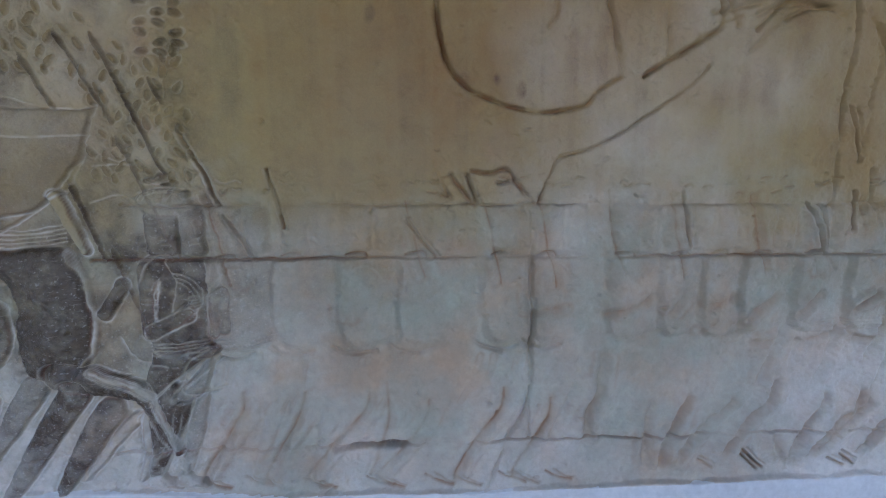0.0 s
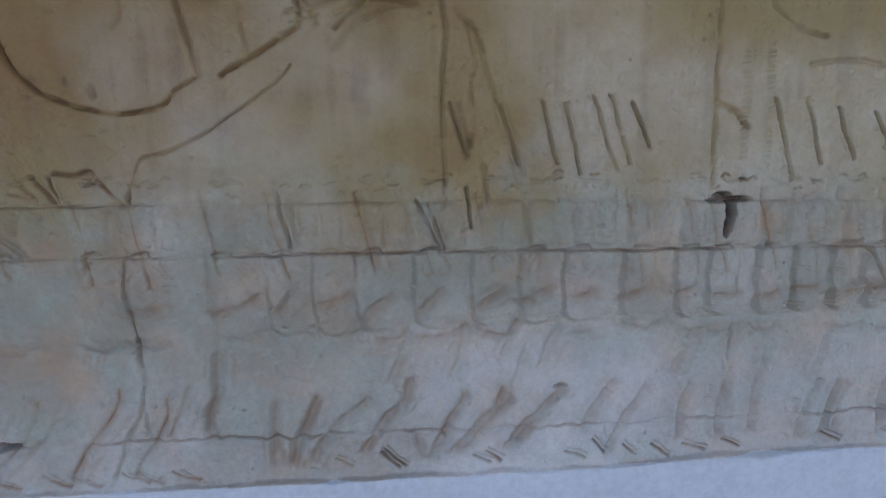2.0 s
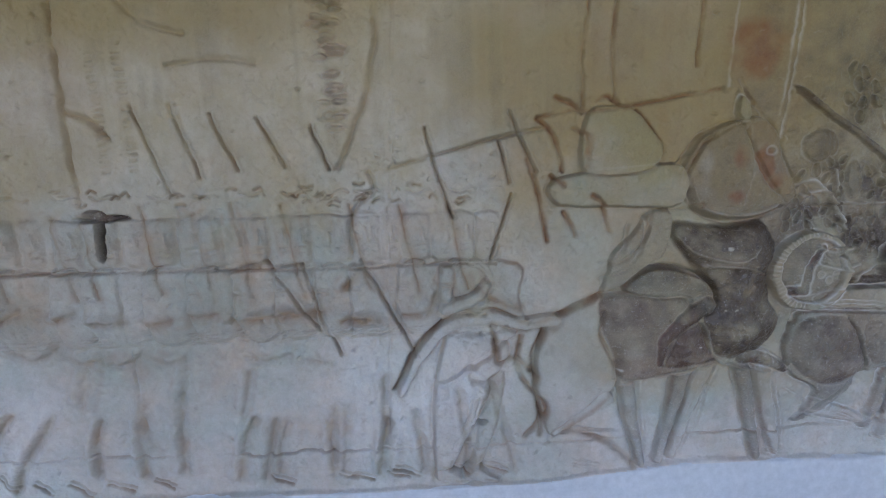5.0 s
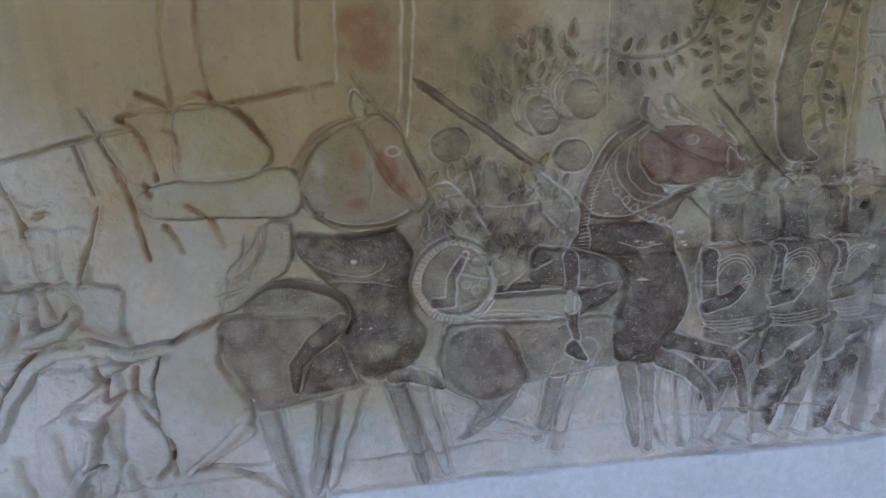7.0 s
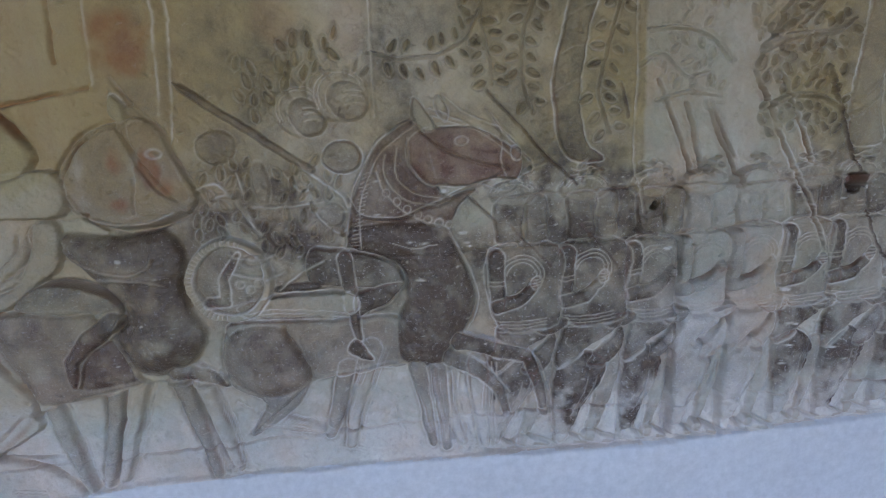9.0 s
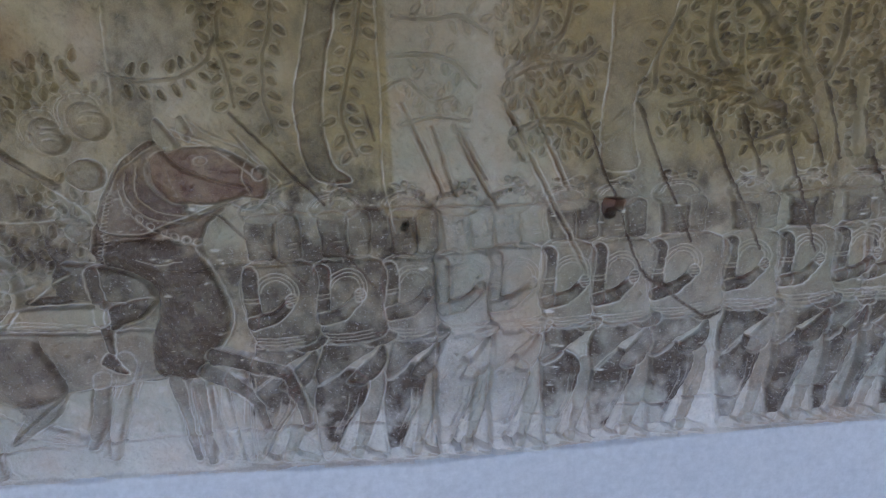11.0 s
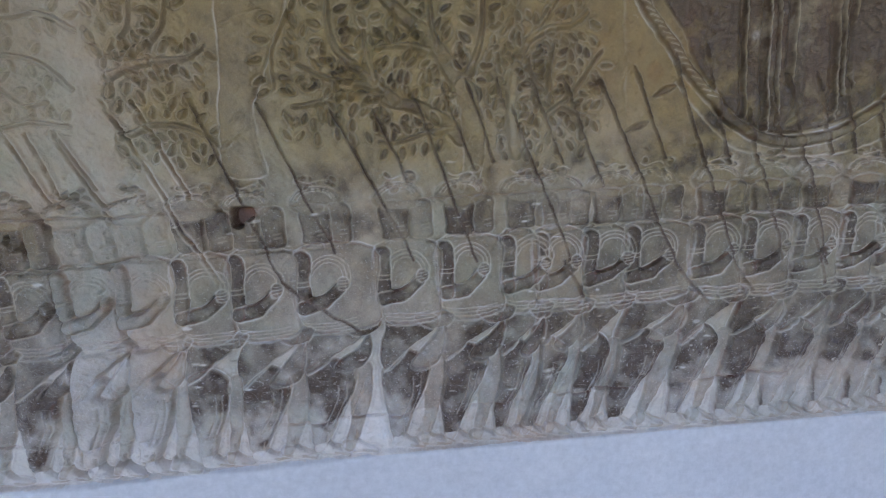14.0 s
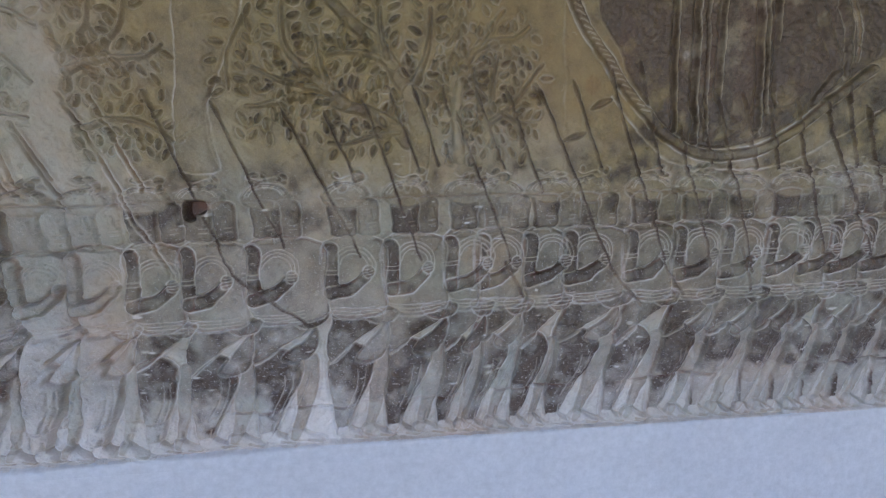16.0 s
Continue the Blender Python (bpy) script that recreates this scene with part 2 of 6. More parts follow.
def stamp(s, d, rise, owner=0, patina_shade=None, edge=0.0025, swell=0.004, reach=0.02, cut=0.002, keep=0.0, rust_shade=None, pale=None, rim_tone=0.85, fade=None, tilt=0.0):
    """Carve one form: inside d < 0 the stone stands rise proud and swells towards its middle; a cut runs round it."""
    if rise > 0 and SHARP[s].mean() > 0.5:
        rise, cut, edge, swell = 0.72 * rise, 0.6 * cut, 1.05 * edge, 1.4 * swell
    a = np.clip(0.5 - d / (2 * edge), 0, 1)
    a = a * a * (3 - 2 * a)
    form = rise + swell * (1 - np.exp(-np.maximum(-d, 0) / reach))
    ground = GROUND[s]
    rim = np.exp(-((d - 0.0022) / 0.002) ** 2)
    if tilt:
        cols = np.arange(d.shape[1]) / max(1, d.shape[1] - 1)
        form = form * (1 - tilt + 2 * tilt * cols)[None, :]
        cut = cut * (1 - tilt + 2 * tilt * cols)[None, :]
    if fade:
        soft = np.clip((fade[0] - gz[s[0]]) / (fade[0] - fade[1]), 0, 1)[:, None]
        a, cut, rim = a * soft, cut * soft, rim * soft
    H[s] = H[s] * (1 - a) + (ground + form + keep * (H[s] - ground)) * a - cut * np.exp(-((d - 0.5 * edge) / (1.3 * edge)) ** 2)
    if owner:
        OWN[s] = np.where(d < 0, owner, OWN[s])
    fresh = SHARP[s]
    for field, v in ((PATINA_SHADE, patina_shade), (RUST_SHADE, rust_shade), (PALE, pale)):
        if v is not None:
            field[s] = field[s] * (1 - a) + v * a
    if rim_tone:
        # dark halo just outside the outline: shade painted in to give depth
        PATINA_SHADE[s] = np.maximum(PATINA_SHADE[s], 0.3 * rim_tone * fresh * np.exp(-((d - 0.0065) / 0.003) ** 2) * np.clip(0.7 + 0.8 * BROKEN[s], 0, 1))
        PATINA_SHADE[s] *= 1 - 0.8 * rim_tone * rim * fresh
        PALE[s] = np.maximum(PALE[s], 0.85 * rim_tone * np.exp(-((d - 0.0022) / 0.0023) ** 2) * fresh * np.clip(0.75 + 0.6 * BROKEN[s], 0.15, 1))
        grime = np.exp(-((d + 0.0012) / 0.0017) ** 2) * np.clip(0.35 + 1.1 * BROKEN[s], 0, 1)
        RUST_SHADE[s] = np.maximum(RUST_SHADE[s], rim_tone * np.maximum(0.8 * np.exp(-((d - 0.001) / 0.003) ** 2) * (1 - fresh) * np.clip(0.6 + 0.8 * BROKEN[s], 0.15, 1), 0.75 * grime))
        PATINA_SHADE[s] = np.maximum(PATINA_SHADE[s], 0.5 * rim_tone * fresh * grime)


def line(pts, width=0.004, depth=0.003, rust_shade=0.0, patina_shade=0.0, curve=True, owner=0, tone=1.0):
    """An incised line; a negative depth makes a raised one."""
    pts = smooth_line(pts) if curve and len(pts) > 2 else pts
    s, x, z = window(pts, 5 * width + 0.004)
    if not x.size or not z.size:
        return
    d = chain_dist(x, z, pts, [0.0] * len(pts))
    g = np.exp(-(d / width) ** 2)
    if depth > 0:
        g = g * np.clip(0.85 + 0.7 * BROKEN[s] * (1 - 0.6 * SHARP[s]), 0.1, 1.25)
    H[s] -= depth * g
    if not patina_shade and rust_shade < 0.5:
        thin = np.exp(-(d / min(0.8 * width, 0.0028)) ** 2) * tone * SHARP[s]
        PATINA_SHADE[s] *= 1 - 0.75 * thin
        PALE[s] = np.maximum(PALE[s], 0.55 * thin * np.clip(0.8 + 0.6 * BROKEN[s], 0.1, 1))
        RUST_SHADE[s] = np.maximum(RUST_SHADE[s], 0.35 * np.exp(-((d - 0.9 * width) / (0.5 * width)) ** 2) * np.clip(0.3 + BROKEN[s], 0, 1) * tone)
    if rust_shade:
        PALE[s] *= 1 - min(0.85, 1.3 * rust_shade) * np.exp(-(d / (1.6 * width)) ** 2)
        RUST_SHADE[s] = np.maximum(RUST_SHADE[s], rust_shade * np.exp(-(d / (1.5 * width)) ** 2) * np.clip(0.8 + 0.7 * BROKEN[s], 0.1, 1.2))
    if patina_shade:
        PATINA_SHADE[s] = np.maximum(PATINA_SHADE[s], patina_shade * np.exp(-(d / (1.2 * width)) ** 2))
    if owner:
        OWN[s] = np.where(d < width, owner, OWN[s])


def crease(pts, depth=0.0045, lift=0.0035, rust_shade=0.55, width=0.0028):
    """A worn edge: a thin grimed groove, shade painted brown on its right, with the stone swelling up beside it."""
    line(pts, 1.1 * width, 0.6 * depth, rust_shade=min(1.0, 1.3 * rust_shade))
    line([(x_ + 0.004, z_ - 0.001) for x_, z_ in pts], 3 * width, 0.38 * depth, rust_shade=0.65 * rust_shade)
    line([(x_ - 0.014, z_ + 0.003) for x_, z_ in pts], 0.012, -lift)
    line([(x_ + 0.024, z_) for x_, z_ in pts], 0.012, -0.5 * lift)


def limb(pts, radii, rise, **kw):
    s, x, z = window(pts, max(radii) + 0.015)
    if x.size and z.size:
        stamp(s, chain_dist(x, z, pts, radii), rise, **kw)


def shape(pts, rise, **kw):
    pts = smooth_line(pts, 4, True)
    s, x, z = window(pts, 0.02)
    if x.size and z.size:
        stamp(s, poly_dist(x, z, pts), rise, **kw)


def oval(c, rx, rz, rise, lean=0.0, **kw):
    s, x, z = window([(c[0] - rx, c[1] - rz), (c[0] + rx, c[1] + rz)], 0.02)
    if x.size and z.size:
        u, v = (x - c[0]) - lean * (z - c[1]), (z - c[1]) + 0 * x
        stamp(s, (np.hypot(u / rx, v / rz) - 1) * min(rx, rz), rise, **kw)


def stain(c, rx, rz, field, amount, ragged=0.5):
    s, x, z = window([(c[0] - 1.6 * rx, c[1] - 1.6 * rz), (c[0] + 1.6 * rx, c[1] + 1.6 * rz)], 0.0)
    d = np.hypot((x - c[0]) / rx, (z - c[1]) / rz) + ragged * RAGGED[s]
    field[s] = np.maximum(field[s], amount * np.clip(1.6 - 1.5 * d, 0, 1))


RAGGED = cloudy(0.08, 4)
MOTTLE = cloudy(0.03, 3)
GROUND = H.copy()

# general weathering: iron and lichen tints high up, pale scale in patches
zz, xx = gz[:, None], gx[None, :]
RUST_SHADE += np.clip(0.2 + 0.25 * cloudy(0.5, 3), 0, 0.42) * np.clip((zz - 1.25) / 0.3, 0, 1) * along(gx, [(-1.1, 0.3), (-0.4, 1.0), (0.5, 1.0), (1.4, 0.6), (6.1, 0.5)])[None, :]
# patches are scale; the paling downward is light painted into the colour
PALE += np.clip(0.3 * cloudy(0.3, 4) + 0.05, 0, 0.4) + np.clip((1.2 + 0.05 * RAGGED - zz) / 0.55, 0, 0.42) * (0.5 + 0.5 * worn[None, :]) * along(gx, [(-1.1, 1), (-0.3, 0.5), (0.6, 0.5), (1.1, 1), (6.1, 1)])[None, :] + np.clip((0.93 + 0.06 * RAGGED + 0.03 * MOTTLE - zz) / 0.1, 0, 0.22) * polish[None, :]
PALE += 0.14 * along(gx, [(3.8, 0), (3.9, 0.5), (4.3, 0.8), (4.8, 0)])[None, :] * np.clip(0.7 + 0.5 * RAGGED, 0, 1.3)
PALE += 0.14 * np.exp(-((xx - (3.99 + 0.03 * RAGGED)) / 0.085) ** 2) * np.clip((zz - 1.1) / 0.25, 0.25, 1)
crisp = polish[None, :]
H += (0.0011 * cloudy(0.045, 3) * worn[None, :]).astype(np.float32)
film = along(gx, [(-1.1, 1), (-0.5, 1), (-0.35, 0.15), (0.7, 0.15), (1.0, 0), (2.5, 0), (2.8, 0.3), (3.0, 1.25), (3.8, 1.45), (4.14, 1.3), (4.6, 0.7), (5.0, 1), (6.1, 1.1)])[None, :]
step_x = np.where(gz > 1.345, 3.795, 3.866)[:, None] + 0.002 * MOTTLE
fresh_block = np.clip((xx - step_x) / 0.008, 0, 1) * np.clip((4.2 + 0.06 * RAGGED - xx) / 0.16, 0, 1)
film = film * (1 - 0.8 * fresh_block)
PATINA_SHADE += 0.5 * film * np.clip(0.75 + 0.45 * RAGGED + 0.35 * MOTTLE, 0.1, 1.3) * np.clip((zz - 1.0) / 0.14, 0, 1) * (1 - 0.5 * np.clip((zz - 1.4) / 0.06, 0, 1))

stain((0.1, 1.75), 0.75, 0.35, RUST_SHADE, 0.38, 0.35)
stain((0.1, 1.62), 0.5, 0.2, PATINA_SHADE, 0.12)
stain((1.35, 1.62), 0.3, 0.12, RUST_SHADE, 0.35)
RUST_SHADE += 0.14 * np.clip(0.6 + RAGGED, 0, 1.5) * along(gx, [(-0.4, 0), (-0.2, 1), (0.6, 1), (1.1, 0.45), (2.2, 0.3), (2.5, 0)])[None, :]
for n in range(60):
    stain((rng.uniform(-0.5, 2.4), rng.uniform(0.85, 1.45)), rng.uniform(0.02, 0.07), rng.uniform(0.015, 0.05), RUST_SHADE, rng.uniform(0.1, 0.26))
streak = np.repeat(cloudy(0.03, 3)[:1, :], nz, 0) + 0.5 * RAGGED
PATINA_SHADE += 0.16 * np.clip(streak, 0, 1) * np.clip((zz - 1.35) / 0.25, 0, 1)
RUST_SHADE += 0.12 * np.clip(-streak, 0, 1) * np.clip((zz - 1.3) / 0.25, 0, 1)
# ochre tone over the upper courses, ragged below, yellower and darker at the far end
OCHRE += np.clip((zz - 1.3 + 0.1 * RAGGED + 0.12 * cloudy(0.4, 2)) / 0.28, 0, 0.9)
OCHRE = np.maximum(OCHRE, 0.32 * polish[None, :] * np.clip((zz - 0.95 + 0.06 * RAGGED) / 0.15, 0, 1))
OCHRE = np.maximum(OCHRE, along(gx, [(2.3, 0), (2.7, 0.9), (6.1, 1)])[None, :] * np.clip((zz - 1.33 + 0.06 * RAGGED) / 0.12, 0, 1))
OCHRE *= 1 - 0.7 * fresh_block
OCHRE = np.maximum(OCHRE, np.clip((xx - 5.05) / 0.12, 0, 1) * np.clip((zz - 1.38 + 0.05 * RAGGED) / 0.1, 0, 1))
PATINA_SHADE += 0.65 * np.clip((xx - 5.08) / 0.35, 0, 1) * np.clip((zz - 1.38) / 0.15, 0, 1) * np.clip(0.8 + 0.5 * RAGGED, 0.2, 1.3)
tan = along(gx, [(2.2, 0), (2.5, 0.6), (2.8, 0.75), (3.1, 0.2), (3.3, 0)])[None, :] * np.clip((zz - 0.9 + 0.08 * RAGGED) / 0.12, 0, 1)
OCHRE = np.maximum(OCHRE, 0.7 * tan)
PALE *= 1 - 0.6 * tan
RUST_SHADE += 0.14 * tan * np.clip(0.5 + RAGGED, 0, 1.4)
# uneven light painted in: paler about x = 2, duller about x = 0
PALE += 0.06 * along(gx, [(1.0, 0), (1.6, 0.8), (2.2, 1), (2.5, 0)])[None, :] - 0.14 * along(gx, [(-0.5, 0), (-0.3, 1), (0.3, 1), (0.6, 0)])[None, :]
RUST_SHADE *= 1 - 0.5 * along(gx, [(1.5, 0), (1.9, 1), (2.2, 1), (2.5, 0)])[None, :]
# the sunk ground between plinth and figures
H -= 0.006 * np.clip((zz - base_z - 0.006 * RAGGED) / 0.006, 0, 1)
GROUND = H.copy()


# ---- spear bearers: the lower row ----
def crisp_legs(ex, zh, zb, w, me, k, dark, edge, r):
    """Skirt, sash, lap and striding legs of a well kept figure: zh is the belt's lower edge, zb the ground."""
    drop = zh - zb
    lean = float(along(ex, [(3.4, -0.03), (3.8, -0.01), (4.5, 0.0), (4.8, -0.03), (5.0, -0.05), (6, -0.055)])) + r.uniform(-0.006, 0.006)
    sash = 0.35 + r.uniform(-0.035, 0.03)

    def at(dx, f):
        return ex + dx * w + lean * f, zh - f * drop
    low = float(along(ex, [(3.4, 0.3), (4.45, 0.3), (4.6, 0.85), (5.2, 0.85), (5.4, 0.35), (6, 0.35)]))
    # far leg, pale and flat
    shape([at(0.074, 0.36), at(0.112, 0.3), at(0.108, 0.55), at(0.09, 0.75), at(0.07, 0.92), at(0.054, 0.92), at(0.066, 0.7)], 0.0018 * k, owner=me, pale=0.25, patina_shade=0.36 * dark, edge=edge, cut=0.002, rim_tone=0.55)
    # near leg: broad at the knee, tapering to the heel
    shape([at(-0.01, sash - 0.02), at(0.035, 0.24), at(0.082, 0.32), at(0.076, 0.48), at(0.046, 0.68), at(0.016, 0.9), at(-0.004, 0.915), at(-0.012, 0.72), at(-0.018, 0.5)], 0.0075 * k, owner=me, patina_shade=dark * r.uniform(0.88, 1), edge=edge, swell=0.007, cut=0.0028, reach=0.014)
    for q in (0.0, 0.055):
        shape([at(q - 0.004, 0.875), at(q + 0.018, 0.87), at(q + 0.036, 0.915), at(q + 0.062, 0.955), at(q + 0.056, 0.98), at(q + 0.02, 0.965), at(q - 0.006, 0.945)], 0.005 * k, owner=me, patina_shade=0.06, edge=edge, cut=0.0035, rim_tone=0.5)
        line([at(q + 0.022, 0.8), at(q + 0.02, 0.86), at(q + 0.034, 0.895), at(q + 0.068, 0.94)], 0.002, 0.0035 * k, rust_shade=0.3)
        for n in range(2):
            line([at(q + 0.034, 0.945 + 0.016 * n), at(q + 0.06, 0.966 + 0.012 * n)], 0.0017, 0.002 * k, rust_shade=0.4)
    s, x, z = window([at(-0.03, 0.2), at(0.12, 1.0)], 0.01)
    fade = np.clip((z - along(gx[s[1]], LOW)[None, :] + 0.035 + 0.05 * RAGGED[s] + 0.03 * MOTTLE[s]) / 0.07, low, 1)
    PATINA_SHADE[s] = np.where(OWN[s] == me, PATINA_SHADE[s] * fade, PATINA_SHADE[s])
    for q in ([at(0.084, 0.33), at(0.078, 0.48), at(0.048, 0.68), at(0.018, 0.88)], [at(-0.012, sash), at(-0.02, 0.5), at(-0.014, 0.72), at(-0.006, 0.9)]):
        line(q, 0.0021, -0.0022 * k, tone=1.15)
    # skirt drawn tight over the thigh
    shape([at(0.012, 0.0), at(0.1, 0.0), at(0.1, 0.1), at(0.052, 0.21), at(-0.006, sash), at(-0.013, 0.24), at(0.0, 0.1)], 0.0078 * k, owner=me, patina_shade=0.95 * dark * r.uniform(0.8, 1), edge=edge, swell=0.005, cut=0.002, reach=0.02)
    # round lap under the belt, and the scooped end of the loincloth
    shape([at(0.066, 0.0), at(0.074, 0.06), at(0.1, 0.098), at(0.126, 0.07), at(0.134, 0.0)], 0.0088 * k, owner=me, patina_shade=0.75 * dark, edge=edge, cut=0.0022)
    if r.random() < 0.8:
        shape([at(0.112, 0.1), at(0.088, 0.19), at(0.052, sash - 0.05), at(0.05, sash - 0.01), at(0.076, sash + 0.012), at(0.102, sash - 0.03), at(0.116, 0.2)], 0.0055 * k, owner=me, patina_shade=dark * r.uniform(0.45, 0.95), edge=edge, cut=0.0022, swell=0.005, rim_tone=0.7)
    line([at(0.112, 0.085), at(0.07, 0.17), at(0.03, 0.27), at(-0.01, sash + 0.01)], 0.0022, -0.002 * k)
    for n in range(2 + r.randrange(3)):
        line([at(0.05 + 0.016 * n, 0.42), at(0.044 + 0.014 * n, 0.55), at(0.02 + 0.014 * n, 0.72)], 0.0019, 0.0022 * k, tone=0.7)


def soldier(ex, ez, wide=0.1, legs=True, top=True):
    """One marching spear bearer whose elbow is at ex, ez; worn ones are flatter and softer."""
    r = random.Random(int(ex * 1000))
    wv = wear_at(ex + 0.03)
    k = 1.3 - 0.62 * wv
    edge = 0.0022 + 0.0045 * wv
    dark = 0.95 * polish_at(ex + 0.03)
    zs, zt, zb = [float(along(ex, c)) for c in (SHOULDER, TOP, BASE)]
    pc = 1.0 if wv > 0.35 or polish_at(ex + 0.03) > 0.6 else 0.45
    kind = "crisp polished" if wv < 0.3 else "weathered, half worn-away"
    me = figure("carved_soldier", f"{kind} sandstone relief of a marching spear bearer", "relief figure", "marching spear bearers of the frieze")
    belt = ez - 0.035
    if legs and wv > 0.35 and ex < 0.25:
        hx = ex + 0.045 + r.uniform(-0.01, 0.01)
        step = r.uniform(0.07, 0.13)
        hemline = belt - 0.045
        kn = zb + 0.17 + r.uniform(-0.02, 0.02)
        # the near shin slants back, the far one stands; both feet point ahead
        k0, k = k, k * float(along(ex, [(-0.4, 0.6), (0.2, 0.4)]))
        for q, lean in ((0.0, step), (0.046, 0.5 * step))[:1 + r.randrange(2)]:
            limb([(hx + q + 0.022, kn + 0.05), (hx + q + 0.014, kn), (hx + q + 0.014 - 0.55 * lean, kn - 0.07), (hx + q + 0.016 - lean, zb + 0.035)], [0.022, 0.019, 0.014, 0.009], 0.003 * k, edge=0.006, swell=0.006 * k, cut=0.0026 * k, reach=0.012, rim_tone=0.35 * r.random(), keep=0.3, fade=(kn + 0.06, kn - 0.03))
        crease([(hx + 0.004, kn + 0.05), (hx - 0.004, kn + 0.005), (hx - 0.5 * step - 0.004, kn - 0.06), (hx - step, zb + 0.05), (hx - step - 0.006, zb + 0.03)], 0.0055 * k, 0.0045 * k, 0.65 * r.uniform(0.5, 1))
        if r.random() < 0.5:
            crease([(hx + 0.04, kn + 0.06), (hx + 0.042, kn - 0.02), (hx + 0.02, zb + 0.08), (hx + 0.004, zb + 0.042)], 0.004 * k, 0.004 * k, 0.45 * r.uniform(0.4, 1))
        for fx_ in (hx - step, hx + 0.002):
            line([(fx_ - 0.006, zb + 0.036), (fx_ + 0.018, zb + 0.022), (fx_ + 0.05, zb + 0.012)], 0.002, 0.005 * k, rust_shade=0.75)
            line([(fx_ + 0.012, zb + 0.038), (fx_ + 0.036, zb + 0.022), (fx_ + 0.054, zb + 0.015)], 0.0018, 0.003 * k, rust_shade=0.45)
        for n in range(3):
            q = r.uniform(-0.012, 0.012)
            line([(ex + 0.03 * n + q, hemline), (ex + 0.03 * n - 0.012 + q, hemline - 0.05), (ex + 0.03 * n - 0.04 + q, hemline - 0.1)], 0.007, 0.0026 * k * r.uniform(0.3, 1), rust_shade=0.15)
        k = k0
        # hem of the short skirt
        line([(ex - 0.02, belt - 0.012), (ex, belt - 0.026), (ex + 0.035, belt - 0.032), (ex + 0.068, belt - 0.022)], 0.004, 0.005 * k, rust_shade=0.2)
    elif legs and wv <= 0.35:
        crisp_legs(ex, ez - 0.03, zb, min(1.15, max(0.74, wide / 0.122)), me, k, dark, edge, r)
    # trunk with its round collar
    shape([(ex - 0.006, zs - 0.004), (ex + wide - 0.012, zs - 0.004), (ex + wide - 0.012, ez + 0.03), (ex + wide - 0.016, belt), (ex + 0.004, belt)], 0.0055 * k, owner=me, patina_shade=float(along(ex, [(3.7, 0.85), (3.9, 0.6), (4.1, 0.5), (4.8, 0.55), (5.2, 0.68)])) * dark * r.uniform(0.75, 1), edge=edge + 0.012 * max(0, wv - 0.3), swell=0.003, cut=0.0012 if wv < 0.35 else 0.0, rim_tone=0.8 if wv < 0.35 else 0.0, tilt=0.0 if wv < 0.35 else -0.8)
    for rad in (0.03, 0.038, 0.046) if wv < 0.35 else ():
        line([(ex + 0.056 + rad * math.cos(a), ez + 0.07 + rad * math.sin(a)) for a in np.linspace(-0.35, 2.9, 9)], 0.0021, 0.0019 * k)
    if wv < 0.6:
        for n in range(4):
            line([(ex - 0.005, belt + 0.013 - 0.008 * n), (ex + 0.05, belt + 0.009 - 0.008 * n), (ex + 0.108, belt + 0.015 - 0.008 * n)], 0.0019, 0.0018 * k)
    # bent arm and fist
    if wv > 0.35:
        if r.random() < 0.4:
            crease([(ex + 0.0, zs - 0.012), (ex - 0.003, zs - 0.06), (ex, ez + 0.012)], 0.002 * k, 0.003 * k, 0.25 * r.uniform(0.2, 1))
        if r.random() < 0.5:
            line([(ex + 0.01, ez + 0.09), (ex + 0.03, ez + 0.116), (ex + 0.06, ez + 0.118), (ex + 0.084, ez + 0.09)], 0.005, 0.002 * k, rust_shade=0.12)
    else:
        limb([(ex + 0.006, zs - 0.02), (ex + 0.003, ez + 0.01)], [0.0165, 0.0135], 0.0095 * k, owner=me, patina_shade=dark, edge=edge, cut=0.003)
        limb([(ex + 0.003, ez + 0.01), (ex + 0.045, ez + 0.019 + r.uniform(-0.004, 0.004)), (ex + 0.079, ez + 0.044)], [0.0145, 0.013, 0.0095], 0.0105 * k, owner=me, patina_shade=dark, edge=edge, cut=0.0035)
        line([(ex + 0.019, ez + 0.05), (ex + 0.02, ez + 0.03), (ex + 0.05, ez + 0.036), (ex + 0.072, ez + 0.056)], 0.002, 0.004 * k, patina_shade=0.9 * dark)
        oval((ex + 0.086, ez + 0.056), 0.0105, 0.0115, 0.0115 * k, owner=me, patina_shade=0.8 * dark, edge=edge)
    if wv < 0.5:
        for n in range(2):
            line([(ex - 0.01, ez + 0.055 + 0.009 * n), (ex + 0.02, ez + 0.055 + 0.009 * n)], 0.002, 0.002)
        for n in range(3):
            line([(ex + 0.078, ez + 0.05 + 0.006 * n), (ex + 0.096, ez + 0.052 + 0.006 * n)], 0.0016, 0.0014)
    if wv > 0.3 and r.random() < 0.85:
        q = r.uniform(-0.012, 0.012)
        crease([(ex + 0.002 + q, zt + 0.03 * r.random()), (ex + 0.026 + q, zs + 0.006), (ex + 0.04 + q, zs - 0.035 - 0.03 * r.random())], 0.0032 * k, 0.0014, 0.55 * r.uniform(0.4, 1), 0.0019)
    if not top:
        return me
    # the heads fill the course above the shoulders: a plain rounded block for each, a farther one beside it
    for cx, hw, lift, dk in ((ex + 0.091, 0.0215, 0.005, 0.75), (ex + 0.038, 0.0265, 0.0075, 1.0)):
        c = (cx + r.uniform(-0.004, 0.004), 0.5 * (zs + zt) + 0.002)
        hh = 0.5 * (zt - zs) - 0.009
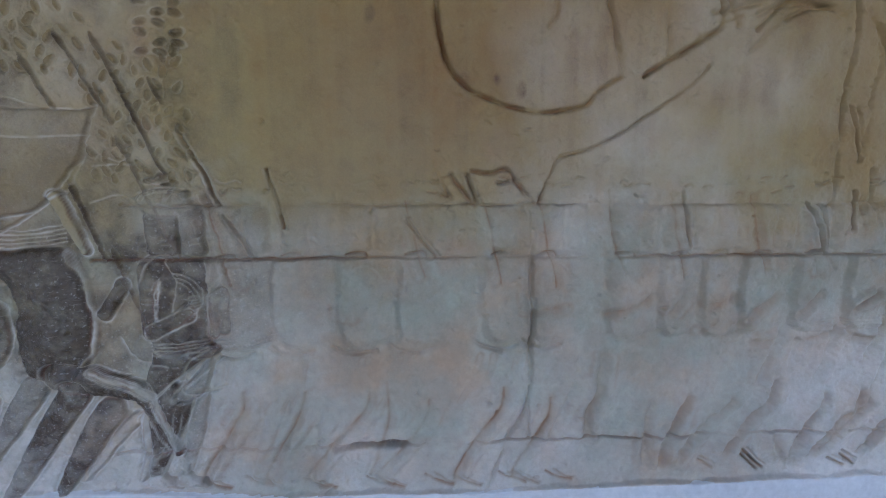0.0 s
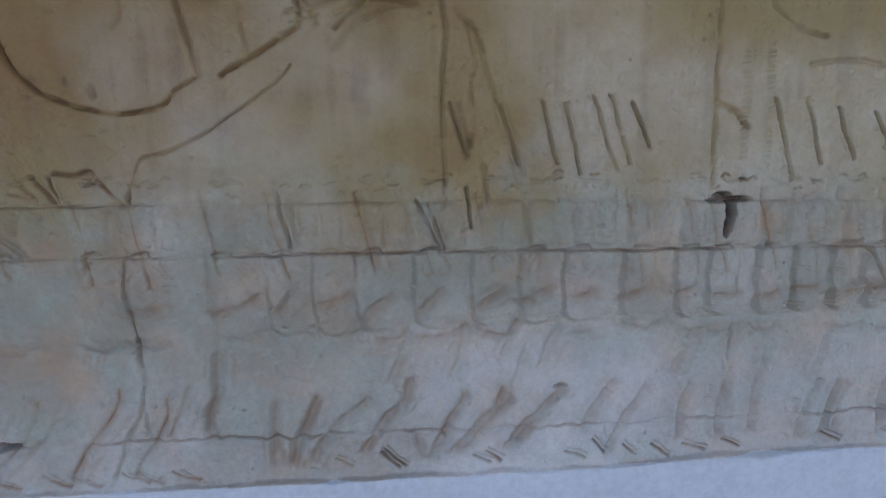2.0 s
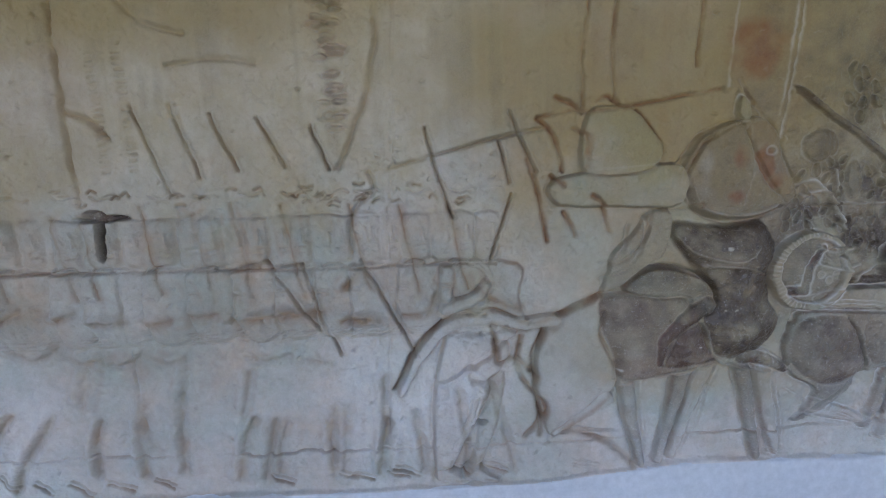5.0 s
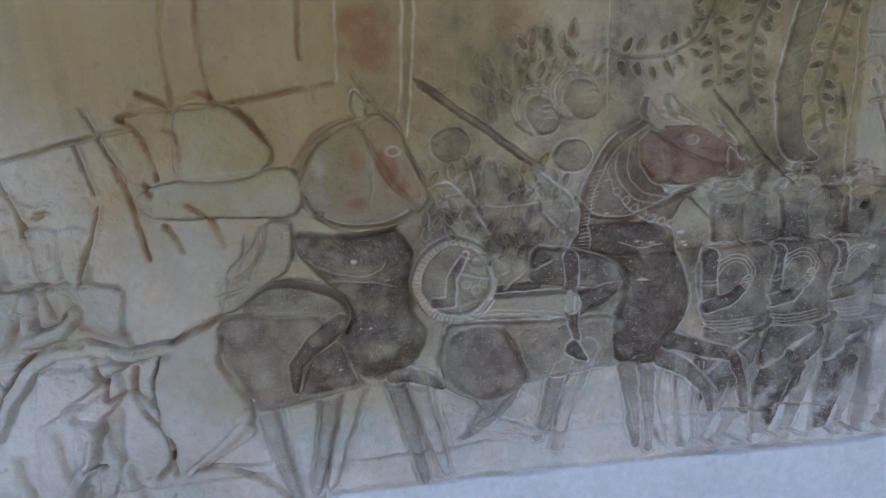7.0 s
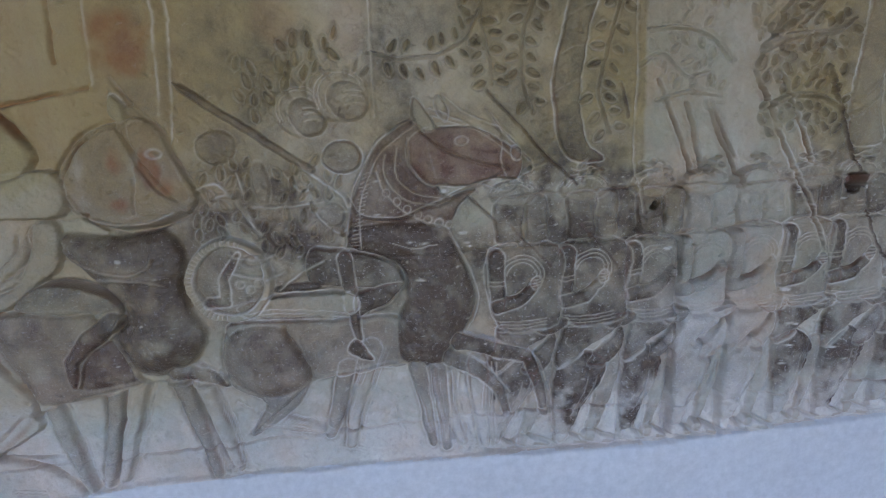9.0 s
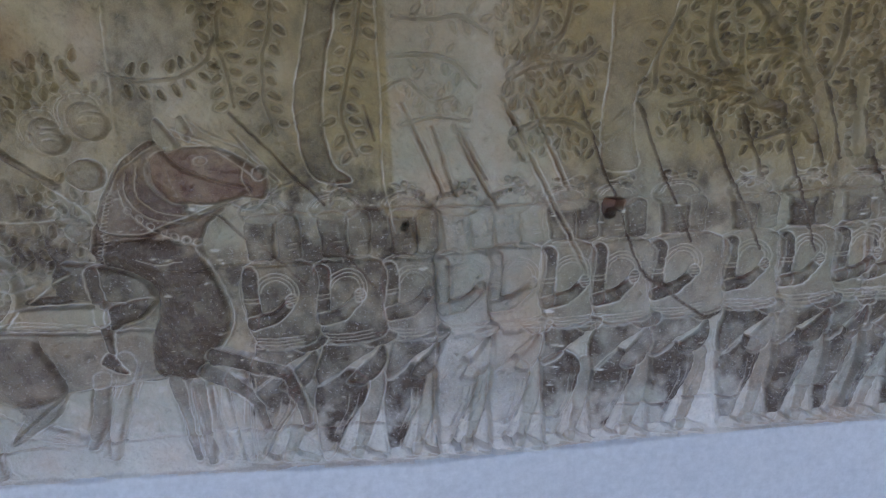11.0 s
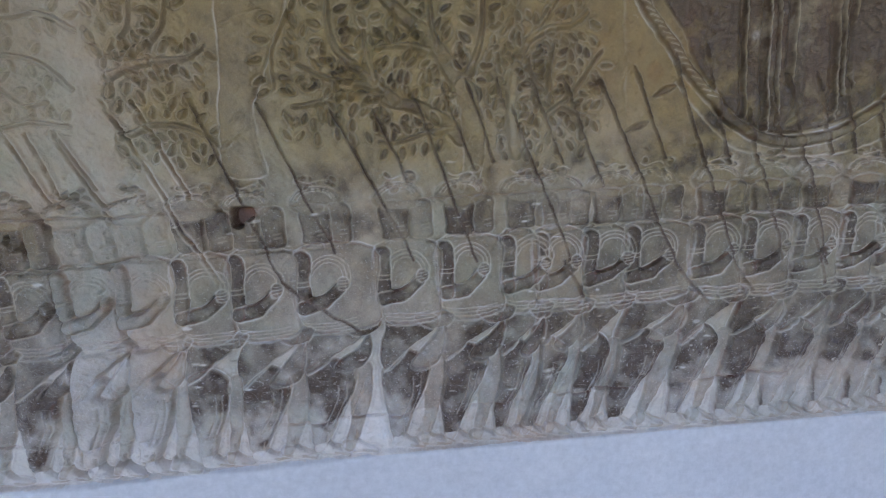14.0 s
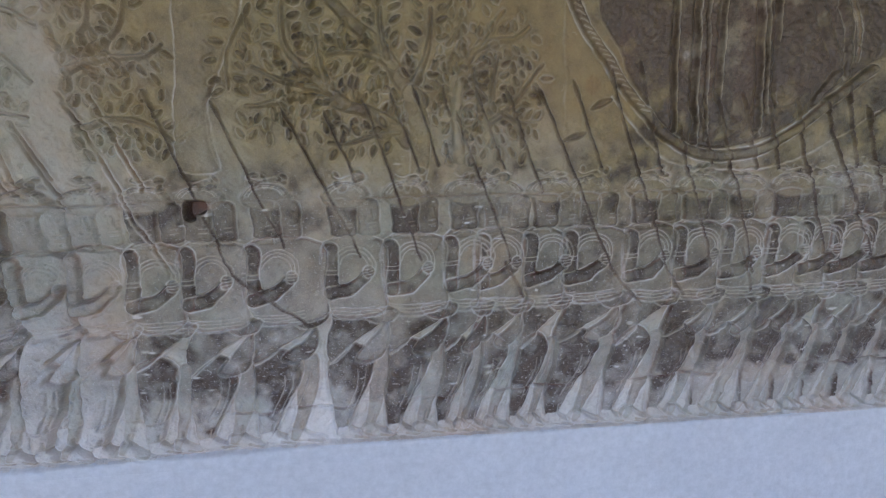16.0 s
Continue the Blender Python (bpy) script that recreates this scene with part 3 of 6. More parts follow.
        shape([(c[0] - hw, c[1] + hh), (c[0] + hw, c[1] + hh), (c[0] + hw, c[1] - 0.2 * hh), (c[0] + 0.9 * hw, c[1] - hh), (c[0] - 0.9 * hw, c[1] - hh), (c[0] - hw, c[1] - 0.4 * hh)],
              lift * k * (1 if wv < 0.35 else 0.5) * pc, owner=me, patina_shade=dk * dark * r.uniform(0.7, 1.0), edge=edge * (1 if wv < 0.35 else 1.6), cut=0.0018 * k * pc if wv < 0.35 else 0.0008, rim_tone=0.5 * pc if wv < 0.35 else 0.25)
        if wv < 0.5:
            for n in (-0.55, -0.3):
                line([(c[0] + 0.05 * hw, c[1] + n * hh), (c[0] + 0.7 * hw, c[1] + n * hh + 0.001)], 0.0022, 0.0015 * k, tone=0.6)
            line([(c[0] + 0.5 * hw, c[1] + 0.45 * hh), (c[0] + 0.62 * hw, c[1] - 0.1 * hh)], 0.003, -0.0025 * k, tone=0.25)
    # shoulder step on the joint
    line([(ex + 0.012, zs + 0.004), (ex + 0.03, zs + 0.009), (ex + 0.048, zs + 0.0085), (ex + 0.052, zs)], 0.0018, 0.005, rust_shade=0.8 * wv)
    # helmet bands and crest
    if wv < 0.33:
        oval((ex + 0.045, zt + 0.006), 0.05, 0.026, 0.0055 * k, owner=me, edge=edge, patina_shade=0.4 * dark, rim_tone=0.35)
        for rad in (0.7, 0.85, 1.0):
            line([(ex + 0.045 + 0.05 * rad * math.cos(a), zt + 0.004 + 0.03 * rad * math.sin(a)) for a in np.linspace(0.3, 2.9, 8)], 0.0018, 0.0017)
        for n in range(11):
            a = 0.35 + 2.4 * n / 10
            oval((ex + 0.045 + 0.042 * math.cos(a), zt + 0.004 + 0.024 * math.sin(a)), 0.003, 0.003, 0.0085 * k, swell=0.002, cut=0.0008, edge=0.0016, rim_tone=0.3)
    if wv > 0.33:
        for n in range(r.randrange(2, 8)):
            c = (ex + 0.015 + r.uniform(0, 0.075), zt + 0.03 + r.uniform(-0.014, 0.03))
            line([c, (c[0] + r.uniform(0.004, 0.012), c[1] + r.uniform(-0.006, 0.006)), (c[0] + r.uniform(0.012, 0.02), c[1] + r.uniform(-0.004, 0.004))], 0.0022, 0.0035 * k, rust_shade=r.uniform(0.15, 0.6))
    for n in range(7 if wv < 0.33 else 0):
        c = (ex + 0.02 + r.uniform(0, 0.065), zt + 0.03 + r.uniform(-0.01, 0.024))
        oval(c, r.uniform(0.003, 0.011 - 0.006 * wv), r.uniform(0.003, 0.008 - 0.004 * wv), 0.006 * k, lean=r.uniform(-0.6, 0.6), owner=me, edge=max(0.002, 0.6 * edge), patina_shade=0.55 * dark, cut=0.0025 * k, rim_tone=0.4)
    line([(ex + 0.02, zt + 0.046), (ex + 0.035, zt + 0.04), (ex + 0.06, zt + 0.047), (ex + 0.07, zt + 0.043)], 0.0025, 0.003 * k)
    return me


def spear(a, b, crispness=1.0, radius=0.0024, head=True):
    me = figure("carved_spear", "long carved stone spear shaft leaning over the frieze" if crispness > 0.6 else "worn carved stone spear shaft, half effaced", "relief spear", "carved spears of the frieze")
    dark = 1.0 * crispness * polish_at(a[0])
    if crispness < 0.65:
        line([a, b], 0.0026, 0.0055, rust_shade=0.5, owner=me)
        line([(a[0] + 0.007, a[1]), (b[0] + 0.007, b[1])], 0.004, -0.0025)
        line([(a[0] - 0.007, a[1]), (b[0] - 0.007, b[1])], 0.004, -0.0015)
        return
    dx, dz = b[0] - a[0], b[1] - a[1]
    n = math.hypot(dx, dz)
    ux, uz = dx / n, dz / n
    e = 0.0018 + 0.0025 * (1 - crispness)
    limb([a, b], [radius, radius], 0.006 * crispness + 0.001, owner=me, patina_shade=dark, edge=e, cut=0.0018 * (0.4 + 0.6 * crispness), swell=0.002, reach=0.004, keep=0.55, rim_tone=0.12, rust_shade=0.2)
    if head:
        tip = (a[0] - 0.016 * ux, a[1] - 0.016 * uz)
        limb([tip, (a[0] + 0.006 * ux, a[1] + 0.006 * uz), (a[0] + 0.024 * ux, a[1] + 0.024 * uz)], [0.0008, 0.0038, 0.002], 0.009 * crispness + 0.001, owner=me, patina_shade=dark, edge=e, cut=0.002, keep=0.4, rim_tone=0.2)


# ---- trees and leaf garlands ----
ROOTED = set()


def branch(pts, r0, r1, me, dark=0.62, rise=0.0055):
    pts = smooth_line(pts, 5)
    n = len(pts)
    if me in ROOTED:
        me = figure("bough", under=me)
    ROOTED.add(me)
    limb(pts, [r0 + (r1 - r0) * i / (n - 1) for i in range(n)], rise, owner=me, patina_shade=dark, cut=0.003, reach=0.008, edge=0.002, rim_tone=0.16)
    return pts


def almond(a, b, half, me, dark, crispness=1.0):
    """One pointed leaf from a to b: a dark raised almond in a sunk pale bed."""
    s, x, z = window([a, b], half + 0.014)
    if not x.size or not z.size:
        return
    dx, dz = b[0] - a[0], b[1] - a[1]
    n = math.hypot(dx, dz) + 1e-9
    t = ((x - a[0]) * dx + (z - a[1]) * dz) / (n * n)
    v = np.abs((x - a[0]) * dz - (z - a[1]) * dx) / n
    d = np.where((t > 0) & (t < 1), v - half * np.sqrt(np.clip(4 * t * (1 - t), 0, 1)) * (0.75 + 0.5 * (1 - t)), np.hypot(np.minimum(t, 0) + np.maximum(t - 1, 0), 0) * n + v)
    inside = np.clip(0.5 - d / 0.0024, 0, 1)
    bed = np.exp(-((d - 0.0035) / 0.0028) ** 2)
    H[s] += crispness * (0.0034 * inside * (1 - 0.5 * np.clip(1 - v / 0.002, 0, 1)) - 0.0042 * bed)
    PATINA_SHADE[s] = PATINA_SHADE[s] * (1 - inside) * (1 - 0.5 * crispness * bed) + np.maximum(PATINA_SHADE[s], dark) * inside
    PALE[s] = np.maximum(PALE[s] * (1 - inside), 0.3 * crispness * bed * np.clip(0.7 + 0.8 * BROKEN[s], 0.1, 1))
    OWN[s] = np.where(d < 0, figure("leaf", under=me), OWN[s])


def leaves(pts, me, step=0.022, size=0.0125, off=0.02, skip=0.0, dark=0.78, crispness=1.0, seed=1):
    """Pointed leaves on both sides of a branch, each a sunk-edged almond."""
    r = random.Random(seed)
    run, side = 0.0, 1
    for a, b in zip(pts, pts[1:]):
        dx, dz = b[0] - a[0], b[1] - a[1]
        n = math.hypot(dx, dz)
        run += n
        if run < step or n < 1e-6:
            continue
        run = 0.0
        for side in (1, -1):
            if r.random() < skip:
                continue
            ux, uz = dx / n, dz / n
            vx, vz = -uz * side, ux * side
            o = off * r.uniform(0.85, 1.2)
            c = (b[0] + vx * o + ux * 0.006, b[1] + vz * o + uz * 0.006)
            ang = r.uniform(0.3, 0.6)
            wx, wz = vx * math.cos(ang) + ux * math.sin(ang), vz * math.cos(ang) + uz * math.sin(ang)
            l = size * r.uniform(0.85, 1.25)
            p0, p1 = (c[0] - wx * l * 0.7, c[1] - wz * l * 0.7), (c[0] + wx * l, c[1] + wz * l)
            almond(p0, p1, 0.34 * l, me, dark * r.uniform(0.75, 1.2), crispness)


def scrub(c, rx, rz, me, n, seed, size=0.0125, dark=0.7, crispness=1.0):
    n = int(1.7 * n)
    """Loose leaves strewn between the branches, at least a leaf apart."""
    r = random.Random(seed)
    kept = []
    for _ in range(n * 12):
        p = (c[0] + r.uniform(-rx, rx), c[1] + r.uniform(-rz, rz))
        if len(kept) >= n:
            break
        if any(math.hypot(p[0] - q[0], p[1] - q[1]) < 1.9 * size for q in kept):
            continue
        i, k = int((p[0] - X0) / RES), int((p[1] - Z0) / RES)
        if not (4 < i < nx - 4 and 4 < k < nz - 4) or OWN[k - 3:k + 4, i - 3:i + 4].any():
            continue
        kept.append(p)
        a = r.uniform(0.9, 2.3)
        wx, wz, l = math.cos(a), math.sin(a), size * r.uniform(0.8, 1.2)
        almond((p[0] - wx * l, p[1] - wz * l), (p[0] + wx * l, p[1] + wz * l), 0.36 * l, me, dark * r.uniform(0.75, 1.2), crispness)


TREE = ("relief tree", "carved trees behind the spear bearers")
# tree with hanging garlands beside the great horse
tree_a = figure("carved_tree", "carved sandstone tree with dark bare trunk and hanging leaf garlands", *TREE)
shape([(3.727, 1.832), (3.708, 1.750), (3.685, 1.667), (3.669, 1.581), (3.668, 1.515), (3.678, 1.446), (3.713, 1.409), (3.651, 1.413), (3.624, 1.460), (3.617, 1.528), (3.615, 1.584), (3.635, 1.669), (3.656, 1.752), (3.674, 1.834)], 0.006, owner=tree_a, patina_shade=0.75, swell=0.004)
for pts, off in (([(3.600, 1.836), (3.581, 1.735), (3.557, 1.651), (3.555, 1.576), (3.573, 1.509)], 0.018), ([(3.759, 1.831), (3.745, 1.707), (3.719, 1.611), (3.704, 1.535), (3.728, 1.460)], 0.02), ([(3.514, 1.819), (3.476, 1.708), (3.487, 1.633), (3.492, 1.568)], 0.018), ([(3.264, 1.633), (3.324, 1.620), (3.389, 1.625), (3.448, 1.656), (3.471, 1.698)], 0.02), ([(3.426, 1.822), (3.437, 1.771), (3.463, 1.739)], 0.018)):
    leaves(branch(pts, 0.003, 0.0025, tree_a, 0.5), tree_a, 0.024, 0.013, off, 0.05, seed=int(pts[0][0] * 1000))
for pts in ([(3.630, 1.616), (3.648, 1.626), (3.673, 1.630)], [(3.640, 1.680), (3.669, 1.694), (3.692, 1.704)], [(3.618, 1.545), (3.644, 1.560), (3.667, 1.568)]):
    line(pts, 0.003, 0.002, tone=0.3)
# worn tree on the pale block
tree_b = figure("carved_tree", "nearly effaced carved tree on a pale repaired block", *TREE)
for pts in ([(3.815, 1.725), (3.881, 1.717), (3.948, 1.725), (4.002, 1.696)], [(3.806, 1.651), (3.874, 1.653), (3.939, 1.634), (3.980, 1.588)], [(3.787, 1.586), (3.834, 1.606), (3.886, 1.559), (3.932, 1.568)], [(3.824, 1.517), (3.894, 1.530), (3.962, 1.521)]):
    leaves(branch(pts, 0.004, 0.003, tree_b, 0.05, 0.002), tree_b, 0.028, 0.013, 0.02, 0.25, dark=0.12, crispness=0.45, seed=int(pts[0][1] * 1000))
# first leafy tree
tree_c = figure("carved_tree", "carved sandstone tree with curling leafy boughs over the spears", *TREE)
for pts, ra in (([(4.051, 1.607), (4.094, 1.643), (4.140, 1.670), (4.164, 1.699), (4.176, 1.745)], 0.009), ([(4.058, 1.612), (4.102, 1.629), (4.162, 1.632), (4.202, 1.636), (4.235, 1.658)], 0.0085), ([(4.071, 1.498), (4.119, 1.514), (4.175, 1.511), (4.213, 1.490), (4.242, 1.455)], 0.007), ([(4.080, 1.674), (4.104, 1.701), (4.113, 1.747)], 0.004)):
    leaves(branch(pts, ra, 0.003, tree_c), tree_c, 0.021, 0.0125, 0.021, 0.03, seed=int(pts[0][1] * 997))
scrub([(4.130, 1.585)][0], 0.09, 0.035, tree_c, 26, 4)
scrub([(4.139, 1.472)][0], 0.09, 0.03, tree_c, 14, 5)
scrub([(4.059, 1.694)][0], 0.04, 0.06, tree_c, 10, 6, dark=0.3, crispness=0.6)
# broad smooth trunk
trunk = figure("carved_tree", "smooth broad carved tree trunk standing between leafy trees", "relief tree", "carved trees behind the spear bearers")
shape([(4.279, 1.785), (4.263, 1.673), (4.245, 1.547), (4.239, 1.470), (4.247, 1.414), (4.321, 1.412), (4.313, 1.469), (4.310, 1.546), (4.343, 1.621), (4.363, 1.663), (4.390, 1.725), (4.401, 1.786)], 0.003, owner=trunk, patina_shade=0.4, swell=0.004, reach=0.03)
stain([(4.293, 1.663)][0], 0.035, 0.12, PATINA_SHADE, 0.6)
line([(4.362, 1.652), (4.328, 1.589), (4.308, 1.546), (4.305, 1.480), (4.325, 1.412)], 0.003, 0.0035, tone=0.35)
for pts in ([(4.275, 1.689), (4.309, 1.704), (4.346, 1.709)], [(4.250, 1.470), (4.280, 1.492), (4.303, 1.508)], [(4.248, 1.498), (4.278, 1.525), (4.289, 1.530)]):
    line(pts, 0.0035, -0.003, tone=0.3)
# great leafy tree
tree_d = figure("carved_tree", "large carved sandstone tree with a thick bough and many pointed leaves", *TREE)
for pts, ra, rb in (([(4.709, 1.462), (4.683, 1.491), (4.640, 1.519), (4.592, 1.531), (4.536, 1.549), (4.481, 1.554), (4.433, 1.542), (4.387, 1.538)], 0.017, 0.004), ([(4.587, 1.536), (4.560, 1.562), (4.515, 1.575), (4.455, 1.588), (4.407, 1.615)], 0.011, 0.003), ([(4.562, 1.560), (4.513, 1.605), (4.478, 1.642), (4.469, 1.681), (4.474, 1.739)], 0.009, 0.004),
                    ([(4.549, 1.575), (4.537, 1.623), (4.536, 1.671)], 0.006, 0.003), ([(4.742, 1.545), (4.708, 1.579), (4.684, 1.617), (4.649, 1.662), (4.607, 1.697), (4.570, 1.736)], 0.018, 0.011), ([(4.690, 1.611), (4.646, 1.633), (4.593, 1.641), (4.553, 1.635)], 0.008, 0.003), ([(4.676, 1.629), (4.665, 1.669), (4.663, 1.728)], 0.007, 0.004),
                    ([(4.394, 1.711), (4.357, 1.643), (4.353, 1.574)], 0.004, 0.003), ([(4.713, 1.556), (4.742, 1.606), (4.759, 1.656), (4.767, 1.724)], 0.008, 0.004), ([(4.693, 1.479), (4.649, 1.474), (4.593, 1.460), (4.549, 1.460)], 0.006, 0.003)):
    leaves(branch(pts, ra, rb, tree_d), tree_d, 0.0225, 0.0132, 0.02 + 0.6 * ra, 0.03, seed=int(pts[0][0] * 991 + pts[0][1] * 77))
limb([(4.724, 1.556), (4.738, 1.492), (4.736, 1.428), (4.729, 1.385)], [0.02, 0.022, 0.02, 0.016], 0.003, owner=tree_d, patina_shade=0.35, rim_tone=0.4)
scrub([(4.509, 1.500)][0], 0.14, 0.035, tree_d, 34, 8)
scrub([(4.521, 1.656)][0], 0.16, 0.09, tree_d, 40, 9)
scrub([(4.653, 1.570)][0], 0.08, 0.05, tree_d, 16, 11)
# pale trunk with fine foliage
for pts, ra in (([(4.824, 1.423), (4.819, 1.509), (4.831, 1.592), (4.863, 1.651), (4.920, 1.719)], 0.012), ([(4.852, 1.640), (4.896, 1.660), (4.940, 1.664), (4.975, 1.685)], 0.006)):
    leaves(branch(pts, ra, 0.004, tree_d, 0.12), tree_d, 0.021, 0.0105, 0.024, 0.1, dark=0.4, seed=int(pts[0][0] * 977))
scrub([(4.802, 1.634)][0], 0.045, 0.13, tree_d, 34, 10, 0.0095, 0.35)
# small dense tree
tree_e = figure("carved_tree", "small dense carved tree with fine leaves beside a plain panel", *TREE)
for pts, ra in (([(4.893, 1.518), (4.898, 1.579), (4.907, 1.633)], 0.006), ([(4.891, 1.495), (4.941, 1.535), (4.976, 1.577), (5.003, 1.615)], 0.006), ([(4.884, 1.548), (4.864, 1.580), (4.858, 1.609)], 0.004), ([(4.918, 1.517), (4.955, 1.496), (4.987, 1.490)], 0.005)):
    leaves(branch(pts, ra, 0.003, tree_e), tree_e, 0.02, 0.0115, 0.02, 0.03, seed=int(pts[0][0] * 983))
scrub([(4.907, 1.568)][0], 0.09, 0.08, tree_e, 26, 12, 0.0102)
scrub([(4.884, 1.457)][0], 0.09, 0.04, tree_e, 18, 13, 0.011)
line([(5.045, 1.780), (5.050, 1.672), (5.050, 1.514), (5.054, 1.396)], 0.004, 0.0035, tone=0.35)

# ---- the hung panel with ropes high on the far end ----
panel = figure("carved_palanquin", "dark polished carved hanging panel with upright poles and a rope edge", "relief panel")
shape([(5.161, 1.766), (5.176, 1.629), (5.227, 1.545), (5.289, 1.470), (5.361, 1.435), (5.454, 1.440), (5.553, 1.477), (5.661, 1.562), (5.750, 1.613), (5.795, 1.645), (5.775, 1.770)], 0.003, owner=panel, patina_shade=1.0, swell=0.002, rim_tone=0.2)
for pts, wd in (([(5.277, 1.767), (5.292, 1.470)], 0.0045), ([(5.323, 1.767), (5.339, 1.440)], 0.0055), ([(5.384, 1.767), (5.388, 1.538)], 0.006), ([(5.466, 1.768), (5.484, 1.459)], 0.0055), ([(5.505, 1.768), (5.517, 1.530)], 0.005), ([(5.350, 1.767), (5.367, 1.449)], 0.0022), ([(5.483, 1.768), (5.500, 1.507)], 0.002)):
    line(pts, wd, 0.008, patina_shade=1.0, curve=False)
    line([(p[0] + 1.7 * wd, p[1]) for p in pts], 0.0024, -0.005, curve=False, owner=figure("pole", under=panel))
shape([(5.521, 1.669), (5.541, 1.696), (5.590, 1.709), (5.626, 1.669), (5.656, 1.602), (5.608, 1.565), (5.560, 1.527), (5.525, 1.535), (5.517, 1.612)], 0.004, owner=panel, patina_shade=1.0, rust_shade=0.2, swell=0.003, rim_tone=0.2)
limb([(5.592, 1.758), (5.623, 1.691), (5.653, 1.627), (5.666, 1.592)], [0.012, 0.013, 0.012, 0.01], 0.01, owner=panel, patina_shade=1.0, rim_tone=0.5)
limb([(5.666, 1.595), (5.635, 1.557), (5.610, 1.527)], [0.01, 0.011, 0.006], 0.01, owner=panel, patina_shade=1.0, rim_tone=0.3)
limb([(5.648, 1.758), (5.675, 1.691), (5.687, 1.588)], [0.011, 0.011, 0.007], 0.009, owner=panel, patina_shade=0.8)
limb([(5.674, 1.758), (5.705, 1.680), (5.707, 1.617)], [0.004, 0.004, 0.003], 0.007, owner=panel, patina_shade=0.4)
for c in [(5.235, 1.660), (5.247, 1.667), (5.311, 1.629), (5.579, 1.662)]:
    stain(c, 0.009, 0.011, PALE, 1.0, 0.7)
rope = figure("carved_rope", "raised carved rope sweeping under the hanging panel", "relief rope")
pts = smooth_line([(5.059, 1.755), (5.099, 1.680), (5.150, 1.612), (5.212, 1.536), (5.277, 1.467), (5.349, 1.425), (5.427, 1.417), (5.505, 1.432), (5.580, 1.472), (5.664, 1.538), (5.752, 1.597)], 6)
limb(pts, [0.011] * len(pts), 0.009, owner=rope, patina_shade=0.6, cut=0.005, swell=0.005)
for c in zip(pts[:20], pts[1:21]):
    (ax, az), (bx, bz) = c
    line([(ax + (bz - az) * 0.3, az - (bx - ax) * 0.3), (bx - (bz - az) * 0.3, bz + (bx - ax) * 0.3)], 0.002, 0.002, curve=False)
line([(5.158, 1.548), (5.238, 1.452), (5.306, 1.402), (5.439, 1.387), (5.559, 1.397), (5.662, 1.438), (5.786, 1.511)], 0.004, 0.0035)
for a in ([(5.127, 1.536)][0], [(5.067, 1.469)][0], [(5.406, 1.461)][0], [(5.465, 1.465)][0]):
    shape([(a[0] - 0.02, a[1] - 0.012), (a[0], a[1] + 0.004), (a[0] + 0.032, a[1] + 0.008), (a[0] + 0.02, a[1] - 0.004), (a[0] - 0.002, a[1] - 0.01)], 0.006, patina_shade=0.6, rim_tone=0.2)
stain([(5.110, 1.574)][0], 0.024, 0.022, RUST_SHADE, 0.5)

# ---- the two rows of spear bearers ----
RIGHT_ROW = (3.482, 3.629, 3.775, 3.887, 4.0, 4.117, 4.229, 4.365, 4.53, 4.661, 4.793, 4.862, 4.972, 5.063, 5.202, 5.317, 5.426, 5.54, 5.623, 5.701, 5.785, 5.88, 5.97)
WORN_ROW = (-0.562, -0.445, -0.321, -0.193, -0.074, 0.1, 0.195, 0.36, 0.479, 0.573, 0.664, 0.79, 0.92, 1.028, 1.128, 1.261, 1.387, 1.463, 1.578, 1.67, 1.764, 1.85, 1.93, 1.995, 2.1, 2.19)
for ex, nxt in reversed(list(zip(WORN_ROW, WORN_ROW[1:] + (2.4,)))):
    soldier(ex, 1.163, min(0.165, max(0.075, nxt - ex)))
for ex, nxt in reversed(list(zip(RIGHT_ROW, RIGHT_ROW[1:] + (6.07,)))):
    soldier(ex, float(along(ex, [(3.4, 1.11), (4.2, 1.115), (4.7, 1.134), (5.0, 1.14), (6, 1.142)])), min(0.165, max(0.075, nxt - ex)))

def worn_edge(pts, width=0.0055, depth=0.0042, rust_shade=0.5):
    """What is left of a limb: one sharp edge, its shaded side painted brown, the stone rounding away from it."""
    pts = smooth_line(pts) if len(pts) > 2 else pts
    line(pts, 0.0026, 0.2 * depth, rust_shade=0.8 * rust_shade, curve=False)
    line([(x_ + 0.6 * width, z_ - 0.2 * width) for x_, z_ in pts], 1.5 * width, 0.75 * depth, rust_shade=0.75 * rust_shade, curve=False)
    line([(x_ - 0.012, z_ + 0.004) for x_, z_ in pts], 0.011, -0.75 * depth, curve=False)
    line([(x_ + 0.026, z_ - 0.004) for x_, z_ in pts], 0.013, -0.5 * depth, curve=False)


# ---- worn spear bearers: shins ----
for pts in ([(0.355, 1.075), (0.351, 1.001), (0.331, 0.952), (0.325, 0.888)], [(0.475, 0.956), (0.465, 0.906), (0.460, 0.814)], [(0.667, 0.952), (0.613, 0.910), (0.566, 0.860), (0.530, 0.809)], [(0.563, 0.964), (0.538, 0.914), (0.513, 0.863), (0.505, 0.818)], [(0.765, 0.992), (0.752, 0.947), (0.708, 0.904), (0.656, 0.834)], [(0.890, 0.953), (0.862, 0.908), (0.812, 0.817)], [(0.981, 0.961), (0.959, 0.923), (0.923, 0.891), (0.864, 0.821)], [(1.114, 0.954), (1.067, 0.910), (1.030, 0.878), (0.990, 0.826)]):
    worn_edge(pts, 0.0075, 0.006, 0.6)
